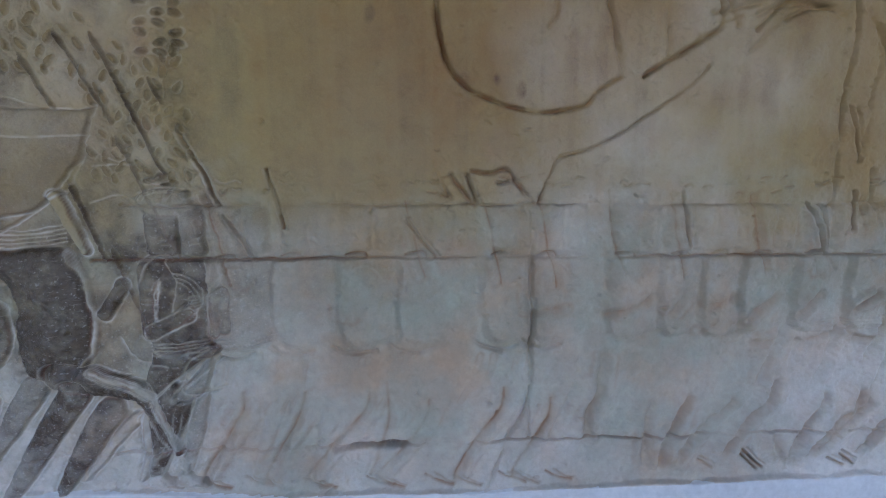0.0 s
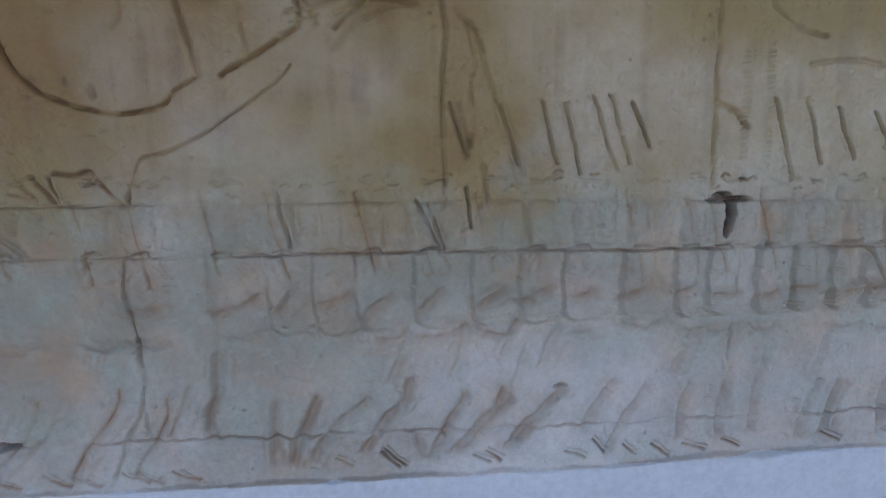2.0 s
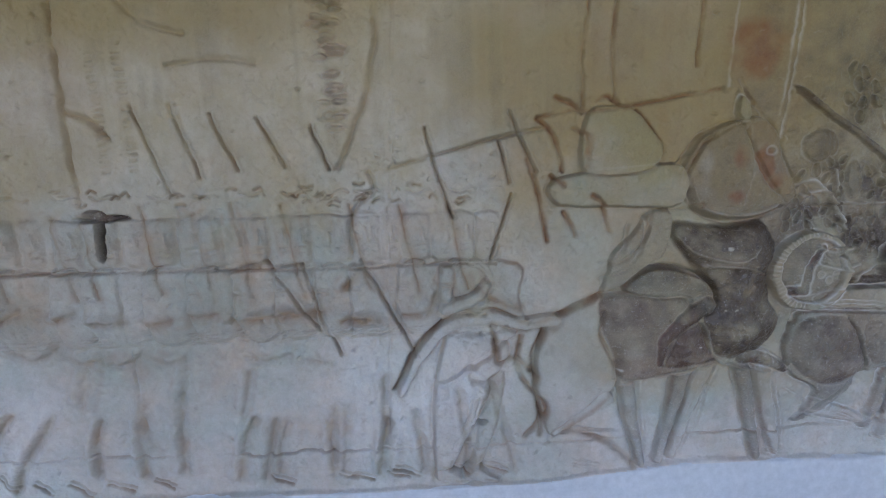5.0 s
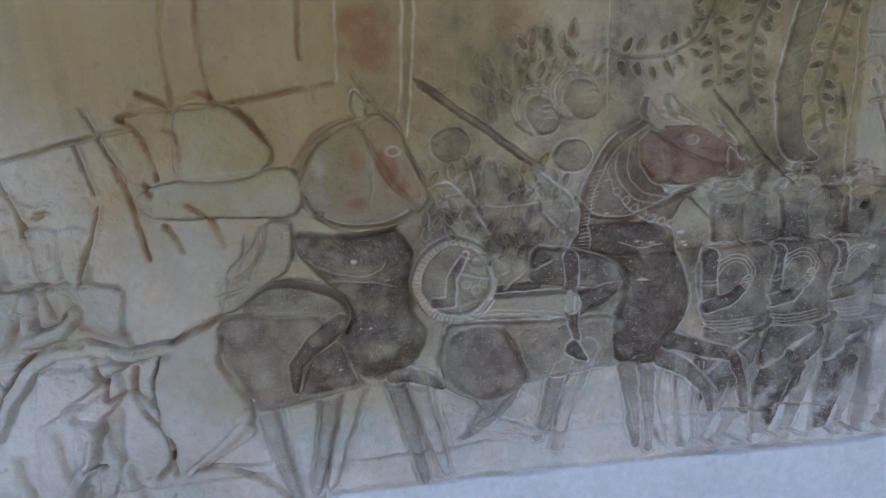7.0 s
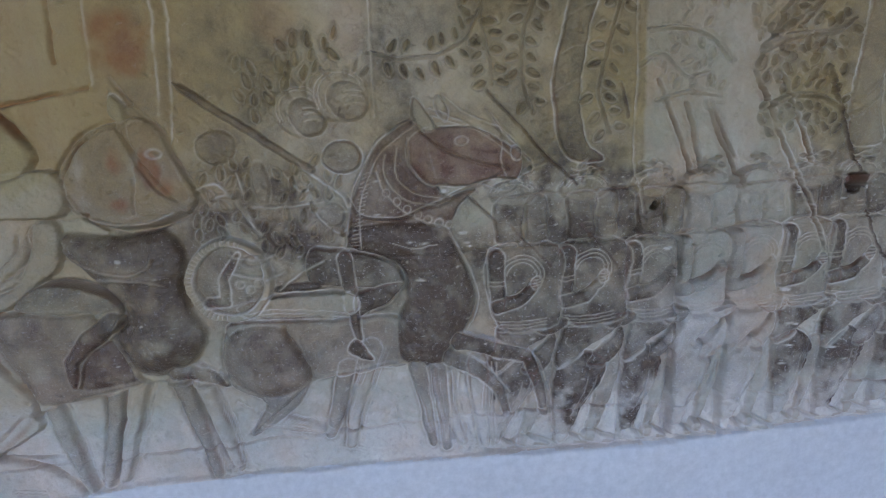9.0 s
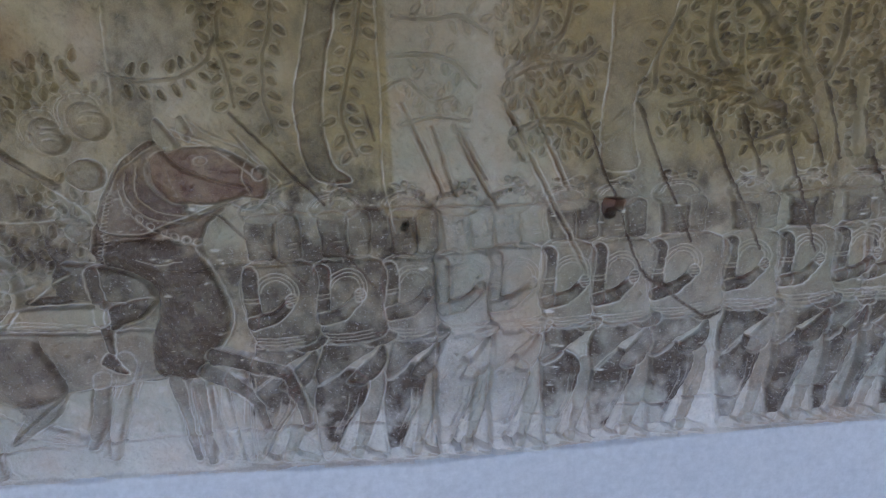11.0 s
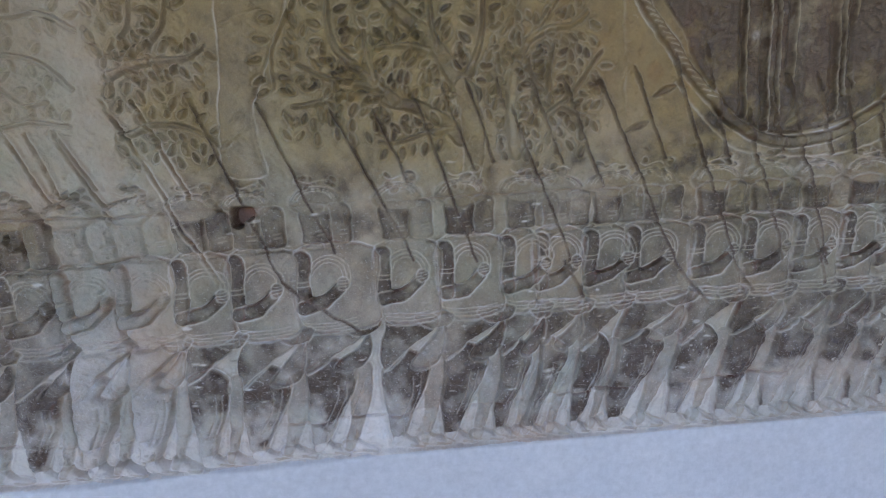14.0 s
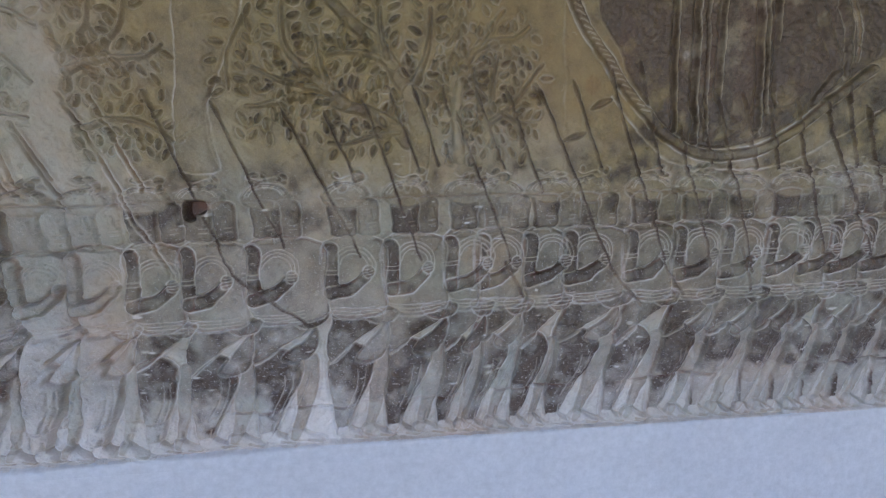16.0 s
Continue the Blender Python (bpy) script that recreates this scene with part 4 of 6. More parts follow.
for pts in ([(0.997, 0.939), (0.947, 0.890), (0.892, 0.827)], [(1.075, 0.894), (1.038, 0.863), (1.012, 0.831)], [(0.781, 0.856), (0.793, 0.815), (0.819, 0.805)]):
    worn_edge(pts, 0.0065, 0.005, 0.5)
for pts in ([(1.241, 0.967), (1.214, 0.934), (1.170, 0.860)], [(1.328, 0.957), (1.304, 0.918), (1.266, 0.873), (1.230, 0.800)], [(1.434, 0.944), (1.416, 0.897), (1.409, 0.821)], [(1.611, 1.001), (1.602, 0.933), (1.596, 0.821)], [(1.516, 0.939), (1.510, 0.891), (1.513, 0.813)], [(1.761, 0.937), (1.738, 0.882), (1.718, 0.797)], [(1.811, 0.934), (1.796, 0.878), (1.775, 0.793)], [(1.945, 0.954), (1.928, 0.884), (1.928, 0.796)], [(2.053, 0.919), (2.032, 0.803)]):
    worn_edge(pts, 0.0065, 0.005, 0.42)
for pts in ([(1.530, 0.983), (1.524, 0.932), (1.534, 0.886)], [(1.834, 0.928), (1.820, 0.870), (1.812, 0.817)], [(1.967, 0.956), (1.959, 0.865), (1.952, 0.812)], [(2.051, 1.017), (2.048, 0.914), (2.040, 0.808)], [(2.111, 0.938), (2.124, 0.859), (2.130, 0.805)], [(2.278, 0.997), (2.300, 0.906), (2.329, 0.798)], [(2.206, 0.999), (2.221, 0.882), (2.220, 0.815)]):
    worn_edge(pts, 0.006, 0.0045, 0.3)
# their toes, two cuts to a foot
for pts in ([(0.695, 0.822), (0.739, 0.781)], [(0.913, 0.804), (0.955, 0.786)], [(0.595, 0.815), (0.630, 0.794)], [(0.706, 0.824), (0.753, 0.783)], [(0.943, 0.811), (0.979, 0.788)], [(1.130, 0.798), (1.179, 0.779)], [(1.194, 0.824), (1.228, 0.790)], [(1.272, 0.806), (1.304, 0.778)], [(1.346, 0.800), (1.390, 0.766)], [(1.427, 0.794), (1.482, 0.775)], [(1.529, 0.797), (1.571, 0.777)], [(1.792, 0.799), (1.838, 0.778)], [(2.047, 0.802), (2.095, 0.787)], [(1.942, 0.803), (1.981, 0.789)], [(1.970, 0.797), (2.016, 0.785)], [(2.062, 0.808), (2.119, 0.789)], [(2.168, 0.815), (2.229, 0.795)], [(2.255, 0.807), (2.311, 0.788)]):
    line(pts, 0.0022, 0.005, rust_shade=0.75)
    line([(x_ + 0.006, z_ + 0.009) for x_, z_ in pts], 0.002, 0.003, rust_shade=0.35)
# forearms, the shade below them painted brown
for pts in ([(0.192, 1.183), (0.242, 1.189)], [(0.356, 1.240), (0.355, 1.176)], [(0.368, 1.182), (0.421, 1.189), (0.449, 1.202)], [(0.492, 1.171), (0.520, 1.206)], [(0.586, 1.183), (0.636, 1.195)], [(0.661, 1.140), (0.689, 1.172), (0.733, 1.192)], [(0.792, 1.160), (0.841, 1.200)], [(0.931, 1.173), (0.979, 1.195)], [(1.032, 1.181), (1.081, 1.194)], [(0.933, 1.169), (0.977, 1.197)], [(1.026, 1.177), (1.063, 1.188)], [(1.139, 1.179), (1.182, 1.183)]):
    worn_edge(pts, 0.0075, 0.0045, 0.6)
for pts in ([(1.254, 1.177), (1.316, 1.199)], [(1.385, 1.179), (1.422, 1.195)], [(1.468, 1.172), (1.526, 1.171)], [(1.579, 1.166), (1.618, 1.170)], [(1.664, 1.181), (1.717, 1.182)], [(1.814, 1.168), (1.872, 1.179)], [(1.976, 1.156), (2.022, 1.155)], [(1.751, 1.165), (1.843, 1.170)], [(1.855, 1.172), (1.935, 1.177)], [(1.991, 1.161), (2.046, 1.156)], [(2.102, 1.161), (2.153, 1.167), (2.173, 1.202)], [(2.281, 1.194), (2.342, 1.169)], [(1.985, 1.228), (2.019, 1.267)]):
    worn_edge(pts, 0.005, 0.006, 0.7)
# scalloped hems
for pts in ([(0.577, 1.119), (0.614, 1.109), (0.658, 1.116)], [(0.699, 1.093), (0.741, 1.094), (0.764, 1.108)], [(0.800, 1.096), (0.850, 1.099), (0.894, 1.117)], [(0.946, 1.095), (0.991, 1.096), (1.016, 1.120)], [(0.925, 1.114), (0.959, 1.097), (1.002, 1.094)], [(1.139, 1.091), (1.190, 1.089)], [(1.268, 1.111), (1.318, 1.096), (1.362, 1.117)], [(1.369, 1.111), (1.414, 1.085), (1.461, 1.089)], [(1.467, 1.078), (1.506, 1.076), (1.539, 1.096)], [(1.551, 1.098), (1.598, 1.078), (1.633, 1.087)], [(1.759, 1.083), (1.805, 1.074), (1.852, 1.083)], [(1.879, 1.074), (1.940, 1.058)]):
    worn_edge(pts, 0.005, 0.004, 0.35)
for pts in ([(0.762, 1.105), (0.751, 1.056), (0.725, 1.000)], [(0.894, 1.117), (0.883, 1.050), (0.860, 1.000)], [(1.014, 1.120), (0.999, 1.083), (0.984, 1.045)], [(1.126, 1.115), (1.097, 1.078), (1.066, 1.015)], [(0.299, 1.027), (0.244, 0.897)], [(1.415, 1.065), (1.392, 0.987)], [(1.765, 1.047), (1.740, 0.953)], [(1.639, 1.080), (1.612, 1.001)], [(1.042, 1.071), (0.997, 0.939)]):
    worn_edge(pts, 0.006, 0.0035, 0.2)

# ---- horses and riders ----
# legs of the grooms who walk behind the horses
for pts, dk in (([(2.579, 0.976), (2.592, 0.890), (2.611, 0.794)], 0.5), ([(2.693, 0.977), (2.672, 0.894), (2.648, 0.803)], 0.75), ([(2.736, 0.991), (2.703, 0.891), (2.679, 0.813)], 0.1), ([(2.833, 0.981), (2.857, 0.886), (2.871, 0.803)], 0.75), ([(2.879, 0.969), (2.898, 0.882), (2.914, 0.809)], 0.1),
                ([(3.154, 0.972), (3.131, 0.909), (3.110, 0.864)], 0.7), ([(3.198, 0.994), (3.168, 0.905), (3.151, 0.832)], 0.15), ([(3.320, 0.981), (3.336, 0.900), (3.352, 0.823)], 0.65), ([(3.364, 0.977), (3.368, 0.910), (3.397, 0.817)], 0.15), ([(3.438, 0.949), (3.443, 0.874), (3.448, 0.804)], 0.1), ([(3.033, 0.900), (3.092, 0.880)], 0.1)):
    groom = figure("carved_groom", "slim carved leg of a groom walking behind the horses", "relief figure", "carved legs behind the horses")
    (ax, az), (bx, bz) = pts[0], pts[1]
    pts = [(ax + 0.7 * (ax - bx), az + 0.7 * (az - bz)), *pts]
    for q in (-0.026, 0.03, 0.04):
        line([(u + q * (1 - 0.15 * n), v) for n, (u, v) in enumerate(pts)], 0.0026, 0.0032)
    limb(pts, [0.021, 0.018, 0.014, 0.01][:len(pts)], 0.006, owner=groom, patina_shade=0.58 * dk, swell=0.006, cut=0.003, edge=0.004)
HORSE = ("relief horse", "carved cavalry of the frieze")


def bits(pts, rise, me, patina_shade, rust_shade=0.0, **kw):
    shape(pts, rise, owner=me, patina_shade=patina_shade, rust_shade=rust_shade, **kw)


# far horse and its rider at the start of the wall
horse_c = figure("carved_horse", "dark hand-polished sandstone relief of a prancing horse", *HORSE)
bits([(-0.884, 1.595), (-0.774, 1.586), (-0.642, 1.584), (-0.625, 1.587), (-0.649, 1.527), (-0.665, 1.487), (-0.708, 1.436), (-0.742, 1.404), (-0.801, 1.391), (-0.921, 1.357)], 0.008, horse_c, 0.3, rust_shade=0.25, swell=0.008, reach=0.04)
line([(-0.837, 1.542), (-0.782, 1.534), (-0.715, 1.534), (-0.638, 1.539)], 0.003, 0.003)
line([(-0.828, 1.600), (-0.772, 1.606), (-0.736, 1.596), (-0.690, 1.584), (-0.622, 1.591)], 0.003, 0.004)
bits([(-0.923, 1.346), (-0.810, 1.328), (-0.751, 1.332), (-0.694, 1.326), (-0.676, 1.277), (-0.667, 1.199), (-0.674, 1.132), (-0.690, 1.086), (-0.745, 1.054), (-0.784, 1.077), (-0.800, 1.148), (-0.794, 1.226), (-0.817, 1.280), (-0.934, 1.273)], 0.012, horse_c, 1.0, swell=0.012, reach=0.03, edge=0.006, cut=0.001)
line([(-0.694, 1.326), (-0.673, 1.277), (-0.663, 1.199), (-0.671, 1.132), (-0.689, 1.092), (-0.639, 1.070), (-0.576, 1.046)], 0.004, -0.006)
limb([(-0.732, 1.079), (-0.671, 1.065), (-0.589, 1.041), (-0.557, 0.985), (-0.528, 0.910)], [0.032, 0.028, 0.02, 0.014, 0.008], 0.011, owner=horse_c, patina_shade=0.85, swell=0.008)
limb([(-0.679, 1.086), (-0.599, 1.053), (-0.564, 1.028), (-0.530, 0.922)], [0.006, 0.006, 0.006, 0.004], 0.015, owner=horse_c, patina_shade=0.15)
bits([(-0.899, 1.250), (-0.824, 1.226), (-0.813, 1.160), (-0.852, 1.093), (-0.927, 1.063)], 0.008, horse_c, 0.8)
for pts, r, dk in (([(-0.716, 1.041), (-0.786, 0.937), (-0.857, 0.832)], 0.03, 0.75), ([(-0.652, 1.002), (-0.708, 0.921), (-0.761, 0.838)], 0.028, 0.75), ([(-0.786, 1.056), (-0.838, 0.976), (-0.888, 0.907)], 0.025, 0.5), ([(-0.605, 0.988), (-0.666, 0.918), (-0.715, 0.860)], 0.012, 0.1), ([(-0.590, 0.981), (-0.585, 0.913), (-0.608, 0.852)], 0.012, 0.1), ([(-0.882, 1.026), (-0.936, 0.934), (-0.991, 0.841)], 0.03, 0.6)):
    limb(pts, [r, 0.8 * r, 0.5 * r], 0.006, owner=horse_c, patina_shade=dk, swell=0.006, cut=0.003)
for n in range(5):
    line([(-0.844, 1.360), (-0.777, 1.356), (-0.718, 1.361)], 0.002, 0.0)
    line([(x_, z_ - 0.008 * n) for x_, z_ in [(-0.862, 1.371), (-0.786, 1.363), (-0.696, 1.374)]], 0.002, 0.0022)
line([(-0.806, 1.360), (-0.742, 1.401), (-0.683, 1.441), (-0.651, 1.507)], 0.004, 0.005)
limb([(-0.705, 1.426), (-0.682, 1.374), (-0.662, 1.325)], [0.012, 0.011, 0.008], 0.012, owner=horse_c, patina_shade=0.0)
for pts, dk in (([(-0.646, 1.199), (-0.622, 1.231), (-0.604, 1.259)], 0.8), ([(-0.565, 1.162), (-0.561, 1.241), (-0.536, 1.295), (-0.518, 1.262), (-0.532, 1.195)], 0.9), ([(-0.556, 1.162), (-0.490, 1.194)], 0.9), ([(-0.442, 1.158), (-0.439, 1.226), (-0.421, 1.237), (-0.422, 1.163)], 0.6)):
    limb(pts, [0.013] * len(pts), 0.008, patina_shade=dk, swell=0.004)
for pts in ([(-0.625, 1.153), (-0.593, 1.105), (-0.531, 1.091)], [(-0.514, 1.043), (-0.499, 1.090), (-0.453, 1.123)], [(-0.519, 1.043), (-0.483, 1.024), (-0.427, 1.039)], [(-0.503, 1.043), (-0.434, 1.099)], [(-0.632, 1.507), (-0.594, 1.492), (-0.574, 1.502)], [(-0.640, 1.482), (-0.605, 1.487), (-0.566, 1.485)], [(-0.652, 1.415), (-0.601, 1.430), (-0.563, 1.412)]):
    line(pts, 0.003, 0.004)
ornament = figure("carved_foliage", "small worn carved leaf ornament above the spears", "relief ornament")
for n in range(14):
    c = [(-0.503, 1.724)][0]
    oval((c[0] + 0.03 * ((n % 3) - 1), c[1] + 0.065 - 0.017 * (n // 2)), 0.01, 0.0065, 0.005, lean=0.5 * (1 - 2 * (n % 2)), owner=ornament, patina_shade=0.6, cut=0.003, rim_tone=0.4)
scrub([(-0.556, 1.578)][0], 0.09, 0.12, ornament, 34, 21, 0.01, 0.35, 0.7)
scrub([(-0.721, 1.710)][0], 0.1, 0.06, ornament, 14, 22, 0.011, 0.3, 0.7)

# first horse of the pair
horse_a = figure("carved_horse", "sandstone relief of a horse with ringed neck and polished chest", *HORSE)
bits([(2.391, 1.114), (2.438, 1.158), (2.515, 1.184), (2.624, 1.190), (2.703, 1.177), (2.779, 1.120), (2.812, 1.036), (2.767, 1.021), (2.680, 1.003), (2.566, 0.988), (2.533, 0.954), (2.451, 0.892), (2.407, 0.877), (2.388, 0.939), (2.376, 1.010)], 0.009, horse_a, 0.1, swell=0.012, reach=0.04)
bits([(2.516, 1.179), (2.623, 1.185), (2.692, 1.172), (2.716, 1.116), (2.750, 1.055), (2.763, 1.026), (2.671, 1.009), (2.567, 0.999), (2.540, 1.062), (2.514, 1.122)], 0.012, horse_a, 0.55, rust_shade=0.22, swell=0.008, rim_tone=0.25, edge=0.004)
bits([(2.666, 1.088), (2.716, 1.121), (2.741, 1.068), (2.756, 1.036), (2.704, 1.026), (2.652, 1.028)], 0.013, horse_a, 0.85, rust_shade=0.25, swell=0.005, rim_tone=0.2, edge=0.004)
line([(2.519, 1.149), (2.510, 1.106), (2.534, 1.060), (2.554, 1.004), (2.534, 0.960), (2.480, 0.916), (2.440, 0.890)], 0.0045, 0.008, rust_shade=0.4)
line([(2.391, 1.114), (2.371, 1.056), (2.377, 1.004), (2.387, 0.933), (2.386, 0.874)], 0.0045, 0.007, rust_shade=0.7)
line([(2.237, 1.166), (2.293, 1.169), (2.353, 1.139), (2.401, 1.144), (2.473, 1.169), (2.515, 1.186)], 0.004, 0.007, rust_shade=0.7)
line([(2.286, 1.137), (2.293, 1.076), (2.298, 1.048), (2.336, 1.054), (2.377, 1.015)], 0.005, 0.007, rust_shade=0.6)
limb([(2.528, 0.955), (2.481, 0.919), (2.418, 0.881)], [0.02, 0.012, 0.008], 0.009, owner=horse_a, patina_shade=0.1)
tail = [(2.087, 0.984), (2.125, 1.059), (2.168, 1.114), (2.222, 1.148), (2.286, 1.150), (2.352, 1.133), (2.412, 1.140)]
limb(tail, [0.006, 0.01, 0.013, 0.014, 0.014, 0.013, 0.012], 0.009, owner=horse_a, patina_shade=0.05, rust_shade=0.1, swell=0.004)
line([(x_ - 0.012, z_ + 0.008) for x_, z_ in tail[:5]], 0.004, 0.007, rust_shade=0.7)
line([(x_, z_ - 0.016) for x_, z_ in tail[4:]], 0.004, 0.005, rust_shade=0.4)
line([(2.349, 1.103), (2.337, 1.057), (2.353, 1.002), (2.399, 0.946), (2.378, 0.898), (2.354, 0.871)], 0.005, 0.007, rust_shade=0.7)
# chest and throat, dark with touching
bits([(2.669, 1.332), (2.761, 1.319), (2.843, 1.328), (2.875, 1.281), (2.865, 1.222), (2.870, 1.167), (2.893, 1.122), (2.869, 1.069), (2.817, 1.038), (2.766, 1.044), (2.742, 1.079), (2.721, 1.120), (2.746, 1.157), (2.746, 1.196), (2.720, 1.231), (2.681, 1.273), (2.664, 1.304)], 0.013, horse_a, 0.86, rust_shade=0.08, swell=0.014, reach=0.03, rim_tone=0.2, edge=0.005)
line([(2.668, 1.304), (2.705, 1.269), (2.773, 1.252), (2.815, 1.261), (2.827, 1.277)], 0.0028, -0.004)
line([(2.722, 1.244), (2.792, 1.240), (2.844, 1.226)], 0.0026, -0.004)
line([(2.722, 1.127), (2.743, 1.085), (2.768, 1.028), (2.852, 1.008), (2.934, 0.998)], 0.0034, -0.006)
line([(2.566, 0.988), (2.669, 1.000), (2.767, 1.021)], 0.003, -0.005)
limb([(2.823, 1.037), (2.871, 1.032), (2.918, 1.005)], [0.014, 0.013, 0.009], 0.009, owner=horse_a, patina_shade=0.8)
line([(2.857, 1.054), (2.890, 1.039), (2.924, 1.009)], 0.0024, -0.005)
# bent neck and lowered head inside the crest
bits([(2.668, 1.410), (2.688, 1.467), (2.735, 1.514), (2.797, 1.534), (2.843, 1.533), (2.873, 1.502), (2.894, 1.438), (2.913, 1.382), (2.881, 1.350), (2.833, 1.335), (2.773, 1.334), (2.716, 1.353), (2.681, 1.382)], 0.009, horse_a, 0.3, rust_shade=0.22, pale=0.0, swell=0.008, reach=0.03, rim_tone=0.2)
bits([(2.805, 1.517), (2.844, 1.527), (2.866, 1.497), (2.888, 1.433), (2.899, 1.383), (2.861, 1.390), (2.825, 1.443), (2.812, 1.483)], 0.011, horse_a, 0.22, rust_shade=0.35, swell=0.005, rim_tone=0.25)
line([(2.663, 1.440), (2.707, 1.501), (2.758, 1.528), (2.797, 1.536)], 0.003, 0.006, rust_shade=0.45)
line([(2.681, 1.425), (2.712, 1.483), (2.762, 1.516), (2.794, 1.524)], 0.003, 0.005, rust_shade=0.5)
line([(2.682, 1.404), (2.707, 1.356), (2.762, 1.329), (2.822, 1.327), (2.886, 1.354)], 0.0036, 0.009, rust_shade=0.45)
line([(2.694, 1.403), (2.717, 1.363), (2.764, 1.343), (2.819, 1.342), (2.871, 1.359)], 0.003, -0.006)
line([(2.794, 1.526), (2.827, 1.462), (2.861, 1.406), (2.893, 1.364)], 0.0026, 0.005, rust_shade=0.5)
line([(2.814, 1.531), (2.817, 1.473), (2.814, 1.414), (2.806, 1.362)], 0.0026, 0.004, rust_shade=0.4)
line([(2.796, 1.608), (2.825, 1.560), (2.868, 1.510), (2.895, 1.444), (2.929, 1.373)], 0.0036, 0.006, rust_shade=0.4)
bits([(2.795, 1.578), (2.784, 1.551), (2.797, 1.532), (2.814, 1.538), (2.810, 1.563)], 0.011, horse_a, 0.2, swell=0.003)
oval([(2.856, 1.472)][0], 0.009, 0.006, 0.015, owner=horse_a, patina_shade=0.2, rust_shade=0.4, cut=0.003)
line([(2.703, 1.368), (2.720, 1.369), (2.720, 1.361)], 0.003, 0.006, rust_shade=0.9)
for c, rx, rz in zip([(2.783, 1.460), (2.779, 1.381), (2.865, 1.400), (2.844, 1.432)], (0.022, 0.035, 0.03, 0.02), (0.04, 0.02, 0.03, 0.045)):
    stain(c, rx, rz, RUST_SHADE, 0.95)
stain([(2.718, 1.440)][0], 0.03, 0.06, PALE, 0.35)
rider_a = figure("carved_rider", "smooth worn sandstone relief of a mounted rider", "relief figure", "carved cavalry of the frieze")
bits([(2.561, 1.200), (2.611, 1.238), (2.671, 1.236), (2.728, 1.214), (2.750, 1.177), (2.731, 1.139), (2.703, 1.160), (2.693, 1.178), (2.623, 1.181)], 0.016, rider_a, 0.55, swell=0.006)
limb([(2.734, 1.163), (2.686, 1.128), (2.642, 1.085), (2.640, 1.034)], [0.016, 0.017, 0.012, 0.005], 0.02, owner=rider_a, patina_shade=0.95)
line([(2.617, 1.244), (2.671, 1.242), (2.729, 1.220), (2.755, 1.181), (2.742, 1.141)], 0.0035, 0.006, patina_shade=0.5)
line([(2.751, 1.168), (2.722, 1.129), (2.669, 1.088), (2.648, 1.031)], 0.0026, -0.005)
line([(2.618, 1.182), (2.692, 1.174), (2.718, 1.184)], 0.0024, 0.004)
bits([(2.539, 1.274), (2.579, 1.311), (2.612, 1.354), (2.657, 1.351), (2.648, 1.274), (2.613, 1.246), (2.557, 1.204), (2.516, 1.192), (2.533, 1.233)], 0.008, rider_a, 0.2, rust_shade=0.1, rim_tone=0.3, swell=0.006)
line([(2.615, 1.357), (2.605, 1.309), (2.577, 1.270), (2.535, 1.248)], 0.003, 0.005, rust_shade=0.4)
for q in range(9):
    line([(x_, z_ - 0.009 * q) for x_, z_ in [(2.644, 1.355), (2.660, 1.355)]], 0.0016, 0.0022, rust_shade=0.35, curve=False)
bits([(2.411, 1.421), (2.469, 1.441), (2.564, 1.445), (2.673, 1.447), (2.670, 1.369), (2.549, 1.371), (2.446, 1.373), (2.410, 1.395)], 0.012, rider_a, 0.12, swell=0.008, rim_tone=0.4)
bits([(2.494, 1.569), (2.581, 1.558), (2.618, 1.515), (2.636, 1.481), (2.616, 1.448), (2.567, 1.434), (2.482, 1.442), (2.475, 1.505)], 0.009, rider_a, 0.14, rim_tone=0.35, swell=0.009, reach=0.04)
line([(2.582, 1.560), (2.609, 1.531), (2.630, 1.494), (2.633, 1.471)], 0.004, 0.006, rust_shade=0.8)
line([(2.579, 1.570), (2.651, 1.579), (2.754, 1.593)], 0.0035, 0.006, rust_shade=0.8)
line([(2.388, 1.556), (2.449, 1.564), (2.508, 1.563), (2.579, 1.570)], 0.0035, 0.005, rust_shade=0.75)
for pts in ([(2.426, 1.593), (2.456, 1.576), (2.473, 1.560)], [(2.387, 1.553), (2.419, 1.519), (2.437, 1.445)], [(2.368, 1.471), (2.390, 1.396), (2.405, 1.303)], [(2.461, 1.531), (2.486, 1.509), (2.482, 1.453)], [(2.492, 1.394), (2.518, 1.370), (2.534, 1.320)], [(2.443, 1.360), (2.465, 1.314)], [(2.415, 1.437), (2.436, 1.419)], [(2.504, 1.583), (2.523, 1.590), (2.539, 1.581), (2.553, 1.565)]):
    line(pts, 0.0042, 0.006, rust_shade=0.85)
for pts in ([(2.491, 1.790), (2.480, 1.681), (2.475, 1.570)], [(2.545, 1.788), (2.537, 1.678), (2.541, 1.581)], [(2.710, 1.780), (2.705, 1.688), (2.702, 1.640)]):
    line(pts, 0.004, 0.005, rust_shade=0.55)
line([(2.779, 1.777), (2.769, 1.684), (2.767, 1.597)], 0.009, -0.004)
line([(2.890, 1.772), (2.881, 1.659), (2.869, 1.540)], 0.012, -0.005)
line([(2.911, 1.771), (2.900, 1.648), (2.883, 1.498)], 0.006, 0.004)
stain([(2.816, 1.667)][0], 0.06, 0.075, RUST_SHADE, 0.9)
stain([(3.095, 1.687)][0], 0.045, 0.06, RUST_SHADE, 0.35)
stain([(3.231, 1.689)][0], 0.035, 0.1, RUST_SHADE, 0.4)
spear([(2.912, 1.588)][0], [(3.131, 1.425)][0], 1.0, 0.007)
